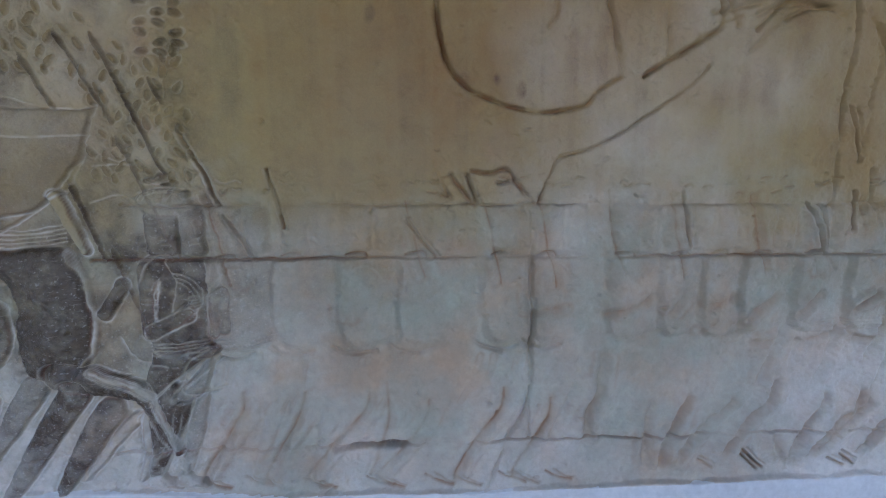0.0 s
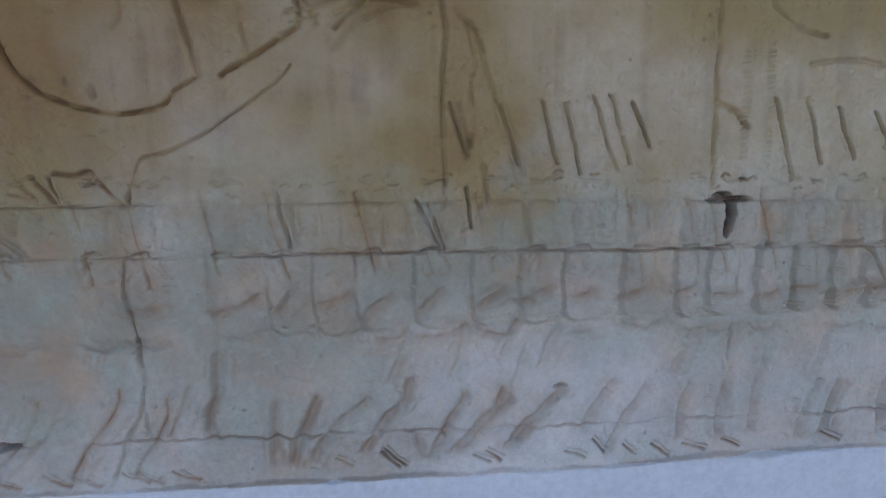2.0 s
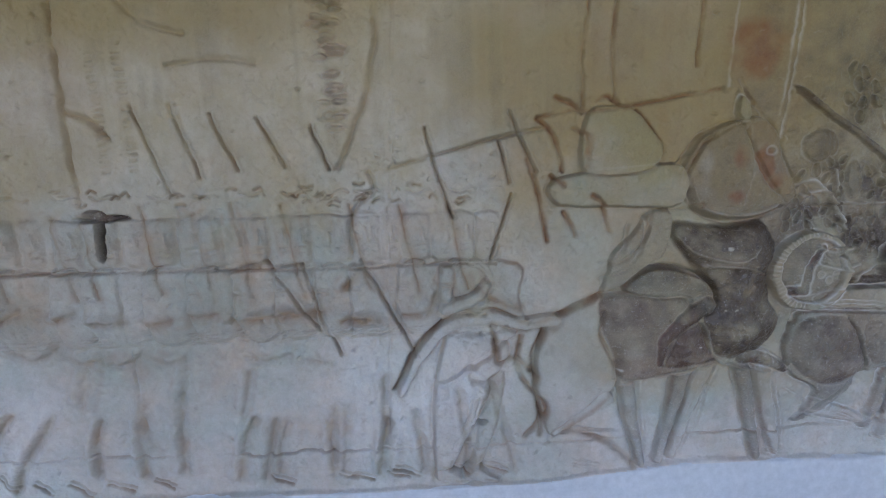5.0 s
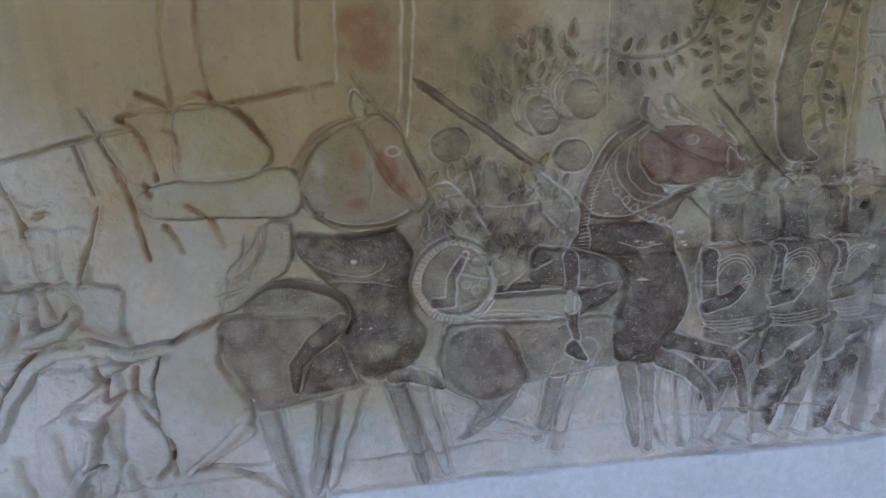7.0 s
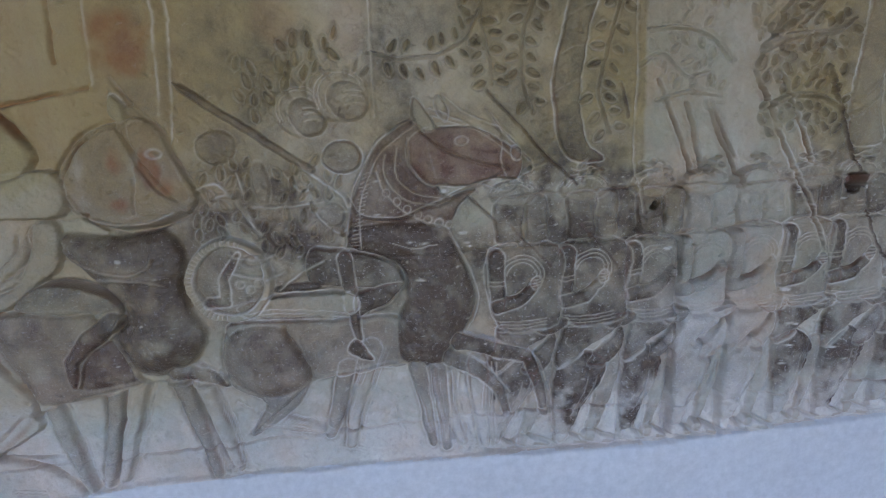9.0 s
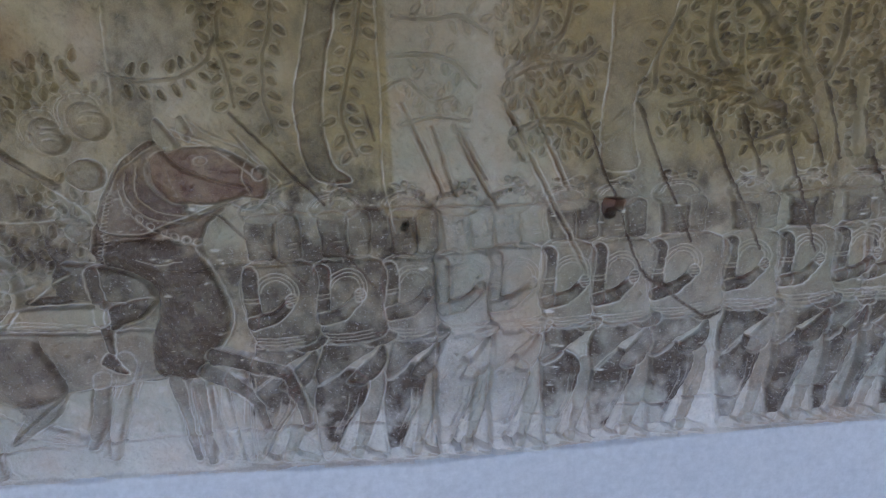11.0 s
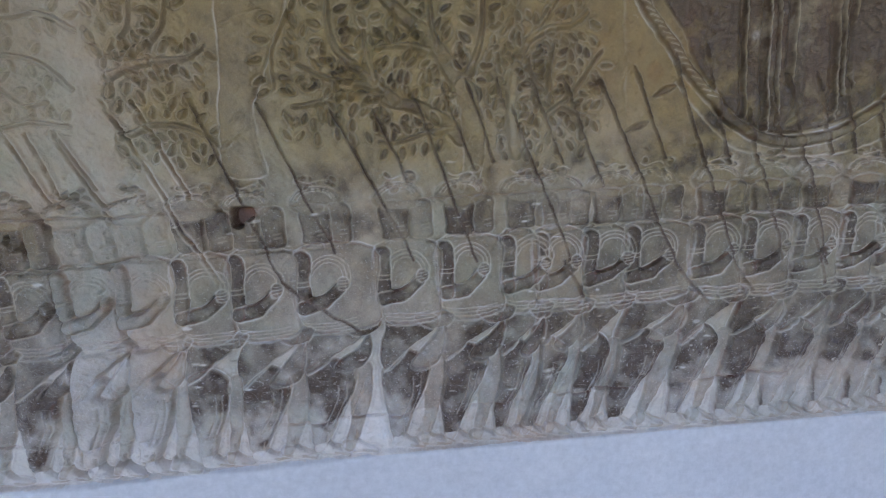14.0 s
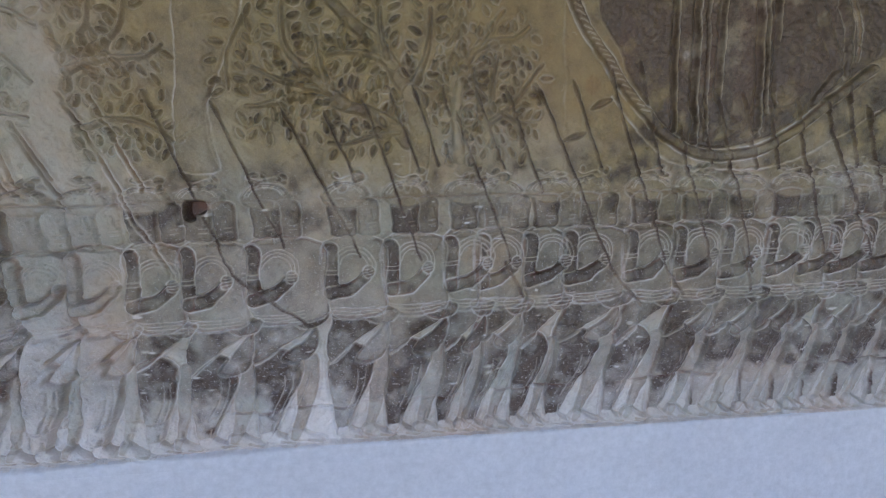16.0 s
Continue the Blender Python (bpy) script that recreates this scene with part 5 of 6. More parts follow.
for pts in ([(2.515, 1.254), (2.560, 1.261), (2.591, 1.287)], [(2.514, 1.220), (2.566, 1.238)], [(2.530, 1.247), (2.559, 1.284), (2.573, 1.333)], [(2.602, 1.347), (2.601, 1.303), (2.581, 1.259)]):
    line(pts, 0.004, 0.005)

# second horse of the pair
horse_b = figure("carved_horse", "dark polished sandstone relief of a rearing bridled horse", *HORSE)
bits([(2.926, 1.104), (2.961, 1.133), (3.149, 1.118), (3.286, 1.113), (3.297, 1.016), (3.214, 1.007), (3.097, 0.995), (3.060, 0.946), (3.000, 0.904), (2.947, 0.880), (2.992, 0.954), (2.934, 0.991), (2.916, 1.048)], 0.009, horse_b, 0.4, swell=0.010, reach=0.04)
bits([(2.934, 1.099), (2.971, 1.122), (3.053, 1.111), (3.088, 1.028), (3.076, 0.990), (3.016, 0.969), (2.950, 0.996), (2.926, 1.046)], 0.012, horse_b, 0.55, swell=0.010, rust_shade=0.15, rim_tone=0.3, edge=0.004)
bits([(3.082, 1.099), (3.182, 1.106), (3.277, 1.102), (3.283, 1.029), (3.179, 1.019), (3.107, 1.013)], 0.0105, horse_b, 0.5, rust_shade=0.1, rim_tone=0.2, edge=0.004)
line([(3.050, 1.114), (3.075, 1.053), (3.089, 1.021), (3.081, 0.987), (3.026, 0.945), (2.947, 0.880)], 0.0042, 0.008, patina_shade=0.5)
line([(2.926, 1.104), (2.916, 1.059), (2.923, 1.021)], 0.004, 0.007, patina_shade=0.6)
line([(3.097, 0.997), (3.190, 1.006), (3.285, 1.017), (3.363, 0.996), (3.430, 0.970)], 0.0032, -0.006)
# crest, neck and head
bits([(3.344, 1.501), (3.281, 1.476), (3.242, 1.431), (3.214, 1.375), (3.196, 1.307), (3.289, 1.307), (3.386, 1.304), (3.414, 1.337), (3.448, 1.369), (3.380, 1.363)], 0.011, horse_b, 0.75, rust_shade=0.32, swell=0.009, reach=0.03, rim_tone=0.5)
bits([(3.196, 1.310), (3.289, 1.312), (3.387, 1.306), (3.406, 1.249), (3.434, 1.180), (3.431, 1.116), (3.402, 1.067), (3.378, 1.041), (3.361, 1.008), (3.290, 1.019), (3.274, 1.055), (3.282, 1.113), (3.299, 1.158), (3.295, 1.211), (3.249, 1.245), (3.199, 1.267)], 0.014, horse_b, 1.0, rust_shade=0.1, swell=0.013, reach=0.03, rim_tone=0.3, edge=0.005)
line([(3.391, 1.295), (3.417, 1.239), (3.442, 1.177), (3.438, 1.111), (3.407, 1.062)], 0.003, -0.005)
line([(3.280, 1.273), (3.323, 1.260), (3.366, 1.266)], 0.0022, 0.003)
bits([(3.369, 1.492), (3.446, 1.489), (3.512, 1.456), (3.546, 1.425), (3.535, 1.385), (3.494, 1.390), (3.436, 1.379), (3.380, 1.380), (3.337, 1.400), (3.319, 1.443), (3.331, 1.473)], 0.016, horse_b, 0.72, rust_shade=0.55, swell=0.008, reach=0.025)
line([(3.322, 1.472), (3.326, 1.420), (3.357, 1.384), (3.391, 1.380)], 0.003, 0.005)
line([(3.278, 1.442), (3.275, 1.397), (3.312, 1.355), (3.371, 1.340)], 0.0026, 0.0035)
line([(3.300, 1.453), (3.297, 1.401), (3.328, 1.367), (3.380, 1.355)], 0.0024, 0.003)
line([(3.258, 1.412), (3.275, 1.366), (3.323, 1.322), (3.401, 1.294)], 0.0032, 0.005)
line([(3.198, 1.364), (3.225, 1.328), (3.289, 1.316), (3.357, 1.337), (3.448, 1.373), (3.512, 1.403)], 0.003, 0.006, patina_shade=0.7)
line([(3.198, 1.372), (3.226, 1.336), (3.290, 1.325), (3.357, 1.346), (3.446, 1.382)], 0.0024, -0.004)
line([(3.349, 1.485), (3.402, 1.442), (3.470, 1.417), (3.511, 1.408)], 0.003, 0.006, patina_shade=0.7)
line([(3.336, 1.508), (3.270, 1.471), (3.228, 1.418), (3.202, 1.355), (3.188, 1.268)], 0.0032, -0.006)
line([(3.340, 1.495), (3.283, 1.458), (3.245, 1.407), (3.224, 1.353), (3.217, 1.265)], 0.0028, -0.005)
for q in range(20):
    f = q / 19
    a = [(3.231, 1.410), (3.195, 1.264)]
    c = (a[0][0] + f * (a[1][0] - a[0][0]), a[0][1] + f * (a[1][1] - a[0][1]))
    line([c, (c[0] + 0.018, c[1] + 0.004)], 0.0016, 0.0028, curve=False)
for q in range(7):
    f = q / 6
    a = [(3.274, 1.371), (3.391, 1.303)]
    oval((a[0][0] + f * (a[1][0] - a[0][0]), a[0][1] + f * (a[1][1] - a[0][1]) - 0.012 * math.sin(3.1 * f)), 0.005, 0.005, 0.016, owner=horse_b, patina_shade=0.6, cut=0.002)
for pts in ([(3.343, 1.547), (3.335, 1.516), (3.355, 1.486), (3.375, 1.493), (3.364, 1.520)], [(3.386, 1.551), (3.381, 1.527), (3.399, 1.506), (3.404, 1.522)]):
    bits(pts, 0.015, horse_b, 0.35, swell=0.003)
for pts in ([(3.375, 1.514), (3.435, 1.492), (3.492, 1.456), (3.529, 1.426)], [(3.397, 1.549), (3.446, 1.512), (3.505, 1.486)], [(3.369, 1.528), (3.424, 1.505), (3.480, 1.471)], [(3.479, 1.518), (3.516, 1.471), (3.564, 1.417)], [(3.466, 1.377), (3.513, 1.362), (3.551, 1.392), (3.597, 1.411)]):
    line(pts, 0.0032, -0.005)
line([(3.490, 1.513), (3.526, 1.468), (3.574, 1.412)], 0.0026, 0.005)
oval([(3.424, 1.462)][0], 0.009, 0.006, 0.02, owner=horse_b, patina_shade=0.35, cut=0.003)
oval([(3.534, 1.436)][0], 0.012, 0.012, 0.018, owner=horse_b, patina_shade=0.7, cut=0.003)
line([(3.510, 1.465), (3.499, 1.426), (3.512, 1.391)], 0.0028, 0.004)
# raised forelegs
limb([(3.381, 1.018), (3.442, 0.984), (3.480, 0.939), (3.496, 0.885)], [0.019, 0.016, 0.011, 0.007], 0.011, owner=horse_b, patina_shade=0.75)
limb([(3.402, 1.053), (3.478, 1.029), (3.543, 1.005), (3.568, 0.936), (3.578, 0.875)], [0.02, 0.017, 0.013, 0.012, 0.008], 0.014, owner=horse_b, patina_shade=0.9)
line([(3.402, 1.074), (3.478, 1.047), (3.558, 1.011), (3.592, 0.917)], 0.003, -0.006)
line([(3.388, 1.039), (3.454, 0.992), (3.500, 0.936)], 0.0026, -0.005)
oval([(3.579, 0.872)][0], 0.01, 0.008, 0.012, owner=horse_b, patina_shade=0.5, cut=0.003)
for pts in ([(3.308, 1.002), (3.320, 0.938), (3.334, 0.820)], [(3.354, 0.990), (3.359, 0.908), (3.364, 0.809)]):
    limb(pts, [0.017, 0.013, 0.009], 0.006, owner=horse_b, patina_shade=0.45, swell=0.005)
rider_b = figure("carved_rider", "dark polished sandstone relief of a rider on the rearing horse", "relief figure", "carved cavalry of the frieze")
bits([(3.118, 1.269), (3.166, 1.269), (3.221, 1.256), (3.274, 1.227), (3.297, 1.193), (3.285, 1.180), (3.196, 1.189), (3.152, 1.195), (3.108, 1.210)], 0.017, rider_b, 0.7, swell=0.005)
bits([(3.294, 1.189), (3.266, 1.152), (3.220, 1.134), (3.200, 1.126), (3.198, 1.168), (3.226, 1.181)], 0.016, rider_b, 0.85, swell=0.004)
limb([(3.183, 1.250), (3.189, 1.157), (3.195, 1.080)], [0.013, 0.012, 0.006], 0.02, owner=rider_b, patina_shade=0.8)
bits([(3.188, 1.078), (3.171, 1.056), (3.192, 1.042), (3.221, 1.029), (3.206, 1.057)], 0.018, rider_b, 0.95)
line([(3.171, 1.267), (3.221, 1.258), (3.277, 1.231), (3.301, 1.192), (3.268, 1.147), (3.222, 1.129)], 0.0028, 0.006)
bits([(3.024, 1.196), (3.097, 1.205), (3.130, 1.195), (3.096, 1.182), (3.041, 1.186)], 0.004, rider_b, 0.95, rim_tone=0.3)
bits([(2.965, 1.166), (3.047, 1.181), (3.186, 1.176), (3.196, 1.139), (3.113, 1.135), (2.998, 1.145)], 0.016, rider_b, 0.2, swell=0.003)
line([(2.954, 1.170), (3.024, 1.183), (3.105, 1.186), (3.187, 1.182)], 0.004, 0.006)
for n in range(3):
    line([(x_, z_ - 0.008 * n) for x_, z_ in [(2.975, 1.153), (3.057, 1.158), (3.183, 1.134)]], 0.002, 0.0022)
oval([(2.954, 1.219)][0], 0.083, 0.084, 0.019, owner=rider_b, patina_shade=0.1, swell=0.002)
oval([(2.957, 1.221)][0], 0.066, 0.067, 0.008, owner=rider_b, patina_shade=0.45, swell=0.005)
for n in range(30):
    a = 1.2 + n * 0.115
    c = [(2.954, 1.219)][0]
    line([(c[0] + 0.069 * math.cos(a), c[1] + 0.069 * math.sin(a)), (c[0] + 0.081 * math.cos(a), c[1] + 0.081 * math.sin(a))], 0.0016, 0.003, curve=False)
limb([(2.910, 1.178), (2.944, 1.180), (2.949, 1.227), (2.977, 1.271)], [0.008, 0.01, 0.008, 0.004], 0.014, owner=rider_b, patina_shade=0.8)
for n in range(3):
    oval(([(2.976, 1.213), (2.994, 1.200), (3.010, 1.212)][n]), 0.006, 0.006, 0.015, patina_shade=0.1, cut=0.003)
for pts in ([(2.966, 1.272), (3.009, 1.257), (3.055, 1.265)], [(2.968, 1.237), (3.028, 1.220), (3.063, 1.229)], [(3.049, 1.195), (3.097, 1.226), (3.145, 1.251)]):
    line(pts, 0.004, -0.005)
# riders' busts behind the horses, plain heads under cap rings
for c, rad in (([(3.139, 1.523)][0], 0.034), ([(3.217, 1.547)][0], 0.036)):
    oval((c[0] - 0.012, c[1] + 0.012), 1.45 * rad, 1.35 * rad, 0.005, owner=rider_b, patina_shade=0.3, rim_tone=0.25)
    for q in (1.3, 1.12):
        line([(c[0] - 0.012 + q * rad * math.cos(a), c[1] + 0.012 + q * rad * math.sin(a)) for a in np.linspace(0.4, 3.6, 10)], 0.0022, 0.003)
    oval(c, rad, 1.0 * rad, 0.009, owner=rider_b, patina_shade=0.55, swell=0.01, lean=-0.15, rim_tone=0.5)
    for q in (-0.25, 0.1, 0.4):
        line([(c[0] - 0.1 * rad, c[1] + q * rad), (c[0] + 0.35 * rad, c[1] + (q + 0.08) * rad), (c[0] + 0.75 * rad, c[1] + q * rad)], 0.0026, 0.0022)
    for n in range(5):
        oval((c[0] + 0.018 * (n - 2), c[1] + 1.45 * rad + 0.012 * (n % 2)), 0.006, 0.011, 0.004, owner=rider_b, patina_shade=0.55, cut=0.003, lean=0.4 * (n - 2), rim_tone=0.15)
oval([(3.193, 1.445)][0], 0.037, 0.03, 0.01, owner=rider_b, patina_shade=0.5, swell=0.008)
for c, rx, rz in (([(3.035, 1.402)][0], 0.02, 0.05), ([(2.962, 1.477)][0], 0.045, 0.04), ([(3.046, 1.345)][0], 0.03, 0.02), ([(3.163, 1.336)][0], 0.03, 0.03), ([(3.009, 1.257)][0], 0.03, 0.015)):
    oval(c, 0.8 * rx, 0.8 * rz, 0.004, owner=rider_b, patina_shade=0.5, swell=0.004, rim_tone=0.3)
for pts in ([(2.915, 1.400), (2.959, 1.407), (2.996, 1.349), (3.025, 1.302)], [(2.934, 1.376), (2.978, 1.384), (3.016, 1.320)], [(2.998, 1.360), (3.086, 1.356), (3.154, 1.365)], [(3.114, 1.429), (3.188, 1.368), (3.195, 1.300)], [(2.994, 1.426), (3.004, 1.371)], [(3.130, 1.350), (3.172, 1.301), (3.195, 1.311)], [(3.081, 1.420), (3.111, 1.385), (3.134, 1.394)]):
    line(pts, 0.0045, -0.0055)
scrub([(3.040, 1.346)][0], 0.15, 0.1, ornament, 26, 31, 0.012, 0.5, 0.8)
scrub([(3.153, 1.634)][0], 0.05, 0.04, ornament, 10, 32, 0.012, 0.6)
scrub([(3.063, 1.579)][0], 0.05, 0.05, ornament, 8, 33, 0.014, 0.2)
line([(3.272, 1.755), (3.269, 1.638), (3.264, 1.515)], 0.004, -0.004)
# feet of the grooms
for a in [(2.678, 0.802), (2.914, 0.805), (3.397, 0.810), (3.150, 0.825), (3.448, 0.797), (2.482, 0.796), (2.278, 0.811)]:
    for n in range(3):
        line([(a[0] - 0.02, a[1] + 0.012 - 0.007 * n), (a[0] + 0.035, a[1] + 0.001 - 0.007 * n)], 0.0022, 0.003)
for n in range(3):
    line([(x_, z_ - 0.007 * n) for x_, z_ in [(2.973, 0.906), (3.045, 0.898), (3.098, 0.870)]], 0.0024, 0.003)
for pts in ([(2.745, 0.977), (2.749, 0.925), (2.726, 0.848)], [(2.931, 0.957), (2.975, 0.926)], [(3.245, 0.950), (3.281, 0.933)], [(3.256, 0.922), (3.265, 0.867), (3.289, 0.837)]):
    line(pts, 0.003, 0.003)
line([(2.441, 0.882), (2.506, 0.863), (2.559, 0.834), (2.593, 0.789)], 0.006, 0.009, rust_shade=0.4)
line([(2.453, 0.883), (2.566, 0.874)], 0.003, 0.009)

# the cut-back line of a beast's belly high on the smooth blocks, stained by iron
for pts, wd, dp, ru in (([(0.001, 1.831), (0.006, 1.743), (0.032, 1.663), (0.086, 1.617), (0.147, 1.594), (0.215, 1.585), (0.294, 1.597), (0.321, 1.624), (0.365, 1.651)], 0.0036, 0.008, 0.95), ([(0.417, 1.655), (0.478, 1.690), (0.547, 1.733), (0.575, 1.765), (0.564, 1.837)], 0.0045, 0.008, 0.95),
                        ([(0.572, 1.760), (0.612, 1.771)], 0.003, 0.004, 0.5), ([(0.208, 1.403), (0.229, 1.461), (0.251, 1.497), (0.314, 1.514), (0.382, 1.551), (0.461, 1.599), (0.528, 1.648), (0.552, 1.675)], 0.0026, 0.005, 0.45), ([(0.076, 1.470), (0.110, 1.464), (0.141, 1.471), (0.161, 1.445), (0.202, 1.400)], 0.004, 0.006, 0.7),
                        ([(0.644, 1.745), (0.682, 1.778), (0.714, 1.810)], 0.004, 0.005, 0.3), ([(0.639, 1.708), (0.696, 1.762), (0.765, 1.790), (0.838, 1.789)], 0.005, 0.005, 0.2), ([(0.339, 1.831), (0.356, 1.730), (0.371, 1.657)], 0.005, 0.005, 0.2), ([(0.451, 1.834), (0.465, 1.742), (0.464, 1.695)], 0.004, 0.005, 0.2),
                        ([(0.236, 1.818), (0.239, 1.768), (0.221, 1.743)], 0.004, 0.004, 0.4), ([(-0.002, 1.484), (0.014, 1.441), (0.031, 1.418)], 0.004, 0.004, 0.4), ([(0.031, 1.462), (0.078, 1.401)], 0.004, 0.005, 0.6)):
    line(pts, wd, dp, rust_shade=ru)
stain([(0.032, 1.754)][0], 0.05, 0.15, RUST_SHADE, 0.55)
stain([(-0.136, 1.711)][0], 0.16, 0.1, RUST_SHADE, 0.3)
stain([(0.198, 1.565)][0], 0.18, 0.035, RUST_SHADE, 0.35)
for c in [(0.119, 1.649), (0.275, 1.645), (0.169, 1.625), (-0.119, 1.762), (-0.440, 1.423)]:
    stain(c, 0.014, 0.024, PATINA_SHADE, 0.55)
for pts in ([(0.850, 1.834), (0.867, 1.739), (0.861, 1.662), (0.852, 1.584), (0.859, 1.434), (0.848, 1.374)], [(0.889, 1.596), (0.913, 1.516)], [(0.939, 1.469), (0.963, 1.348)], [(0.191, 1.389), (0.195, 1.208), (0.197, 0.997), (0.152, 0.896), (0.115, 0.791)]):
    line(pts, 0.004, 0.005, rust_shade=0.2)

# worn marks of shafts, crests and drapery in the smooth stretch
for pts, ru in (([(0.915, 1.755), (0.928, 1.683), (0.915, 1.633), (0.921, 1.558), (0.903, 1.488)], 0.35), ([(0.896, 1.772), (0.928, 1.738), (0.972, 1.592), (1.018, 1.438), (1.044, 1.302)], 0.35), ([(1.457, 1.839), (1.458, 1.719), (1.458, 1.583), (1.457, 1.417)], 0.4), ([(1.464, 1.595), (1.506, 1.577), (1.535, 1.541)], 0.4), ([(2.070, 1.830), (2.074, 1.732), (2.055, 1.631), (2.024, 1.550), (1.987, 1.468)], 0.3),
                ([(1.672, 1.677), (1.754, 1.687), (1.838, 1.677)], 0.15), ([(1.566, 1.827), (1.624, 1.761), (1.706, 1.737)], 0.1), ([(2.043, 1.455), (2.052, 1.418), (2.022, 1.394), (2.002, 1.358), (2.003, 1.295)], 0.1), ([(0.646, 1.775), (0.705, 1.794), (0.774, 1.797), (0.829, 1.778)], 0.2), ([(0.583, 1.814), (0.608, 1.754)], 0.5), ([(0.555, 1.777), (0.660, 1.797)], 0.3)):
    line(pts, 0.005, 0.005, rust_shade=ru)
line([(2.085, 1.464), (2.188, 1.490), (2.296, 1.512), (2.401, 1.534)], 0.0035, 0.007, rust_shade=0.35)
for n in range(22):
    a = [(1.519, 1.702), (1.514, 1.477)]
    f = n / 21
    for off in (0.0, 0.055):
        line([(a[0][0] + off, a[0][1] + f * (a[1][1] - a[0][1])), (a[0][0] + off + 0.012, a[0][1] + f * (a[1][1] - a[0][1]) + 0.001)], 0.0025, 0.0025, rust_shade=0.1, curve=False)
for n in range(36):
    c = [(1.973, 1.689)][0]
    oval((c[0] + random.uniform(-0.02, 0.03), c[1] + random.uniform(-0.14, 0.12)), 0.012, 0.005, 0.003, lean=random.uniform(-0.5, 0.5), cut=0.002)

# spears, the nearest last
for a, b, cr in (([(-0.610, 1.703)][0], [(-0.510, 1.466)][0], 0.9), ([(-0.730, 1.668)][0], [(-0.695, 1.587)][0], 0.8), ([(-0.670, 1.711)][0], [(-0.597, 1.562)][0], 0.7), ([(-0.586, 1.522)][0], [(-0.491, 1.305)][0], 0.7), ([(-0.520, 1.627)][0], [(-0.507, 1.598)][0], 0.7), ([(-0.481, 1.543)][0], [(-0.416, 1.407)][0], 0.5),
                 ([(-0.403, 1.375)][0], [(-0.363, 1.303)][0], 0.7), ([(-0.677, 1.441)][0], [(-0.628, 1.306)][0], 0.8), ([(-0.613, 1.314)][0], [(-0.565, 1.162)][0], 0.7), ([(-0.323, 1.475)][0], [(-0.298, 1.362)][0], 0.35), ([(-0.059, 1.375)][0], [(-0.004, 1.300)][0], 0.35), ([(0.065, 1.462)][0], [(0.082, 1.407)][0], 0.3),
                 ([(0.509, 1.425)][0], [(0.533, 1.307)][0], 0.4), ([(0.819, 1.393)][0], [(0.854, 1.289)][0], 0.5)):
    spear(a, b, cr, 0.003, head=cr > 0.6)
for a, b in zip([(0.867, 1.599), (0.978, 1.597), (1.065, 1.602), (1.114, 1.595), (1.176, 1.611), (1.213, 1.613), (1.262, 1.598), (1.589, 1.604), (1.667, 1.603), (1.745, 1.581), (1.836, 1.571), (1.939, 1.552), (2.161, 1.542), (2.308, 1.510), (2.332, 1.568), (0.902, 1.422), (0.794, 1.400)], [(0.903, 1.494), (1.025, 1.450), (1.099, 1.472), (1.152, 1.447), (1.231, 1.458), (1.262, 1.469), (1.306, 1.504), (1.645, 1.426), (1.712, 1.461), (1.787, 1.471), (1.880, 1.476), (1.968, 1.468), (2.209, 1.360), (2.330, 1.425), (2.383, 1.448), (0.914, 1.336), (0.846, 1.288)]):
    spear(a, b, 0.45, head=False)
for a, b in zip([(1.828, 1.286), (1.897, 1.278), (2.023, 1.282), (2.333, 1.401)], [(1.930, 1.129), (1.965, 1.074), (2.121, 1.071), (2.284, 1.264)]):
    spear(a, b, 0.6, head=False)
for a, b in zip([(3.482, 1.556), (3.433, 1.356), (3.517, 1.291), (3.663, 1.280), (3.823, 1.557), (3.882, 1.507), (3.936, 1.504), (3.746, 1.556), (4.034, 1.546)], [(3.655, 1.363), (3.489, 1.305), (3.600, 1.198), (3.750, 1.183), (3.903, 1.373), (3.927, 1.372), (3.993, 1.400), (3.765, 1.488), (4.091, 1.451)]):
    spear(a, b, 0.85 if a[0] < 3.75 else 0.55, head=False)
LONG = list(zip([(3.932, 1.495), (4.031, 1.565), (4.190, 1.560), (4.323, 1.536), (4.462, 1.517), (4.627, 1.529), (4.822, 1.507), (4.998, 1.563), (5.156, 1.588), (5.307, 1.485), (5.394, 1.539), (5.576, 1.525), (5.643, 1.528)], [(4.014, 1.340), (4.201, 1.198), (4.327, 1.186), (4.438, 1.242), (4.604, 1.219), (4.732, 1.208), (4.933, 1.194), (5.160, 1.178), (5.295, 1.160), (5.396, 1.169), (5.501, 1.151), (5.687, 1.158), (5.811, 1.153)]))
SHORT = list(zip([(4.086, 1.564), (4.545, 1.511), (4.683, 1.547), (4.730, 1.561), (4.792, 1.561), (4.867, 1.556), (4.932, 1.552), (5.072, 1.569), (5.218, 1.607), (5.357, 1.499), (5.455, 1.539), (5.508, 1.534), (5.699, 1.552), (5.755, 1.505)], [(4.166, 1.374), (4.600, 1.379), (4.733, 1.399), (4.777, 1.410), (4.806, 1.512), (4.920, 1.399), (5.001, 1.348), (5.135, 1.399), (5.275, 1.378), (5.393, 1.400), (5.497, 1.389), (5.549, 1.388), (5.741, 1.384), (5.819, 1.277)]))
for a, b in SHORT + LONG:
    spear(a, b, 1.0 if a[0] > 4.1 else 0.6)
for a, b in zip([(4.327, 1.186), (4.920, 1.194), (5.160, 1.178), (5.295, 1.160), (5.469, 1.206)], [(4.473, 1.072), (4.965, 1.114), (5.232, 1.082), (5.339, 1.104), (5.505, 1.110)]):
    spear(a, b, 0.8, 0.0035, head=False)

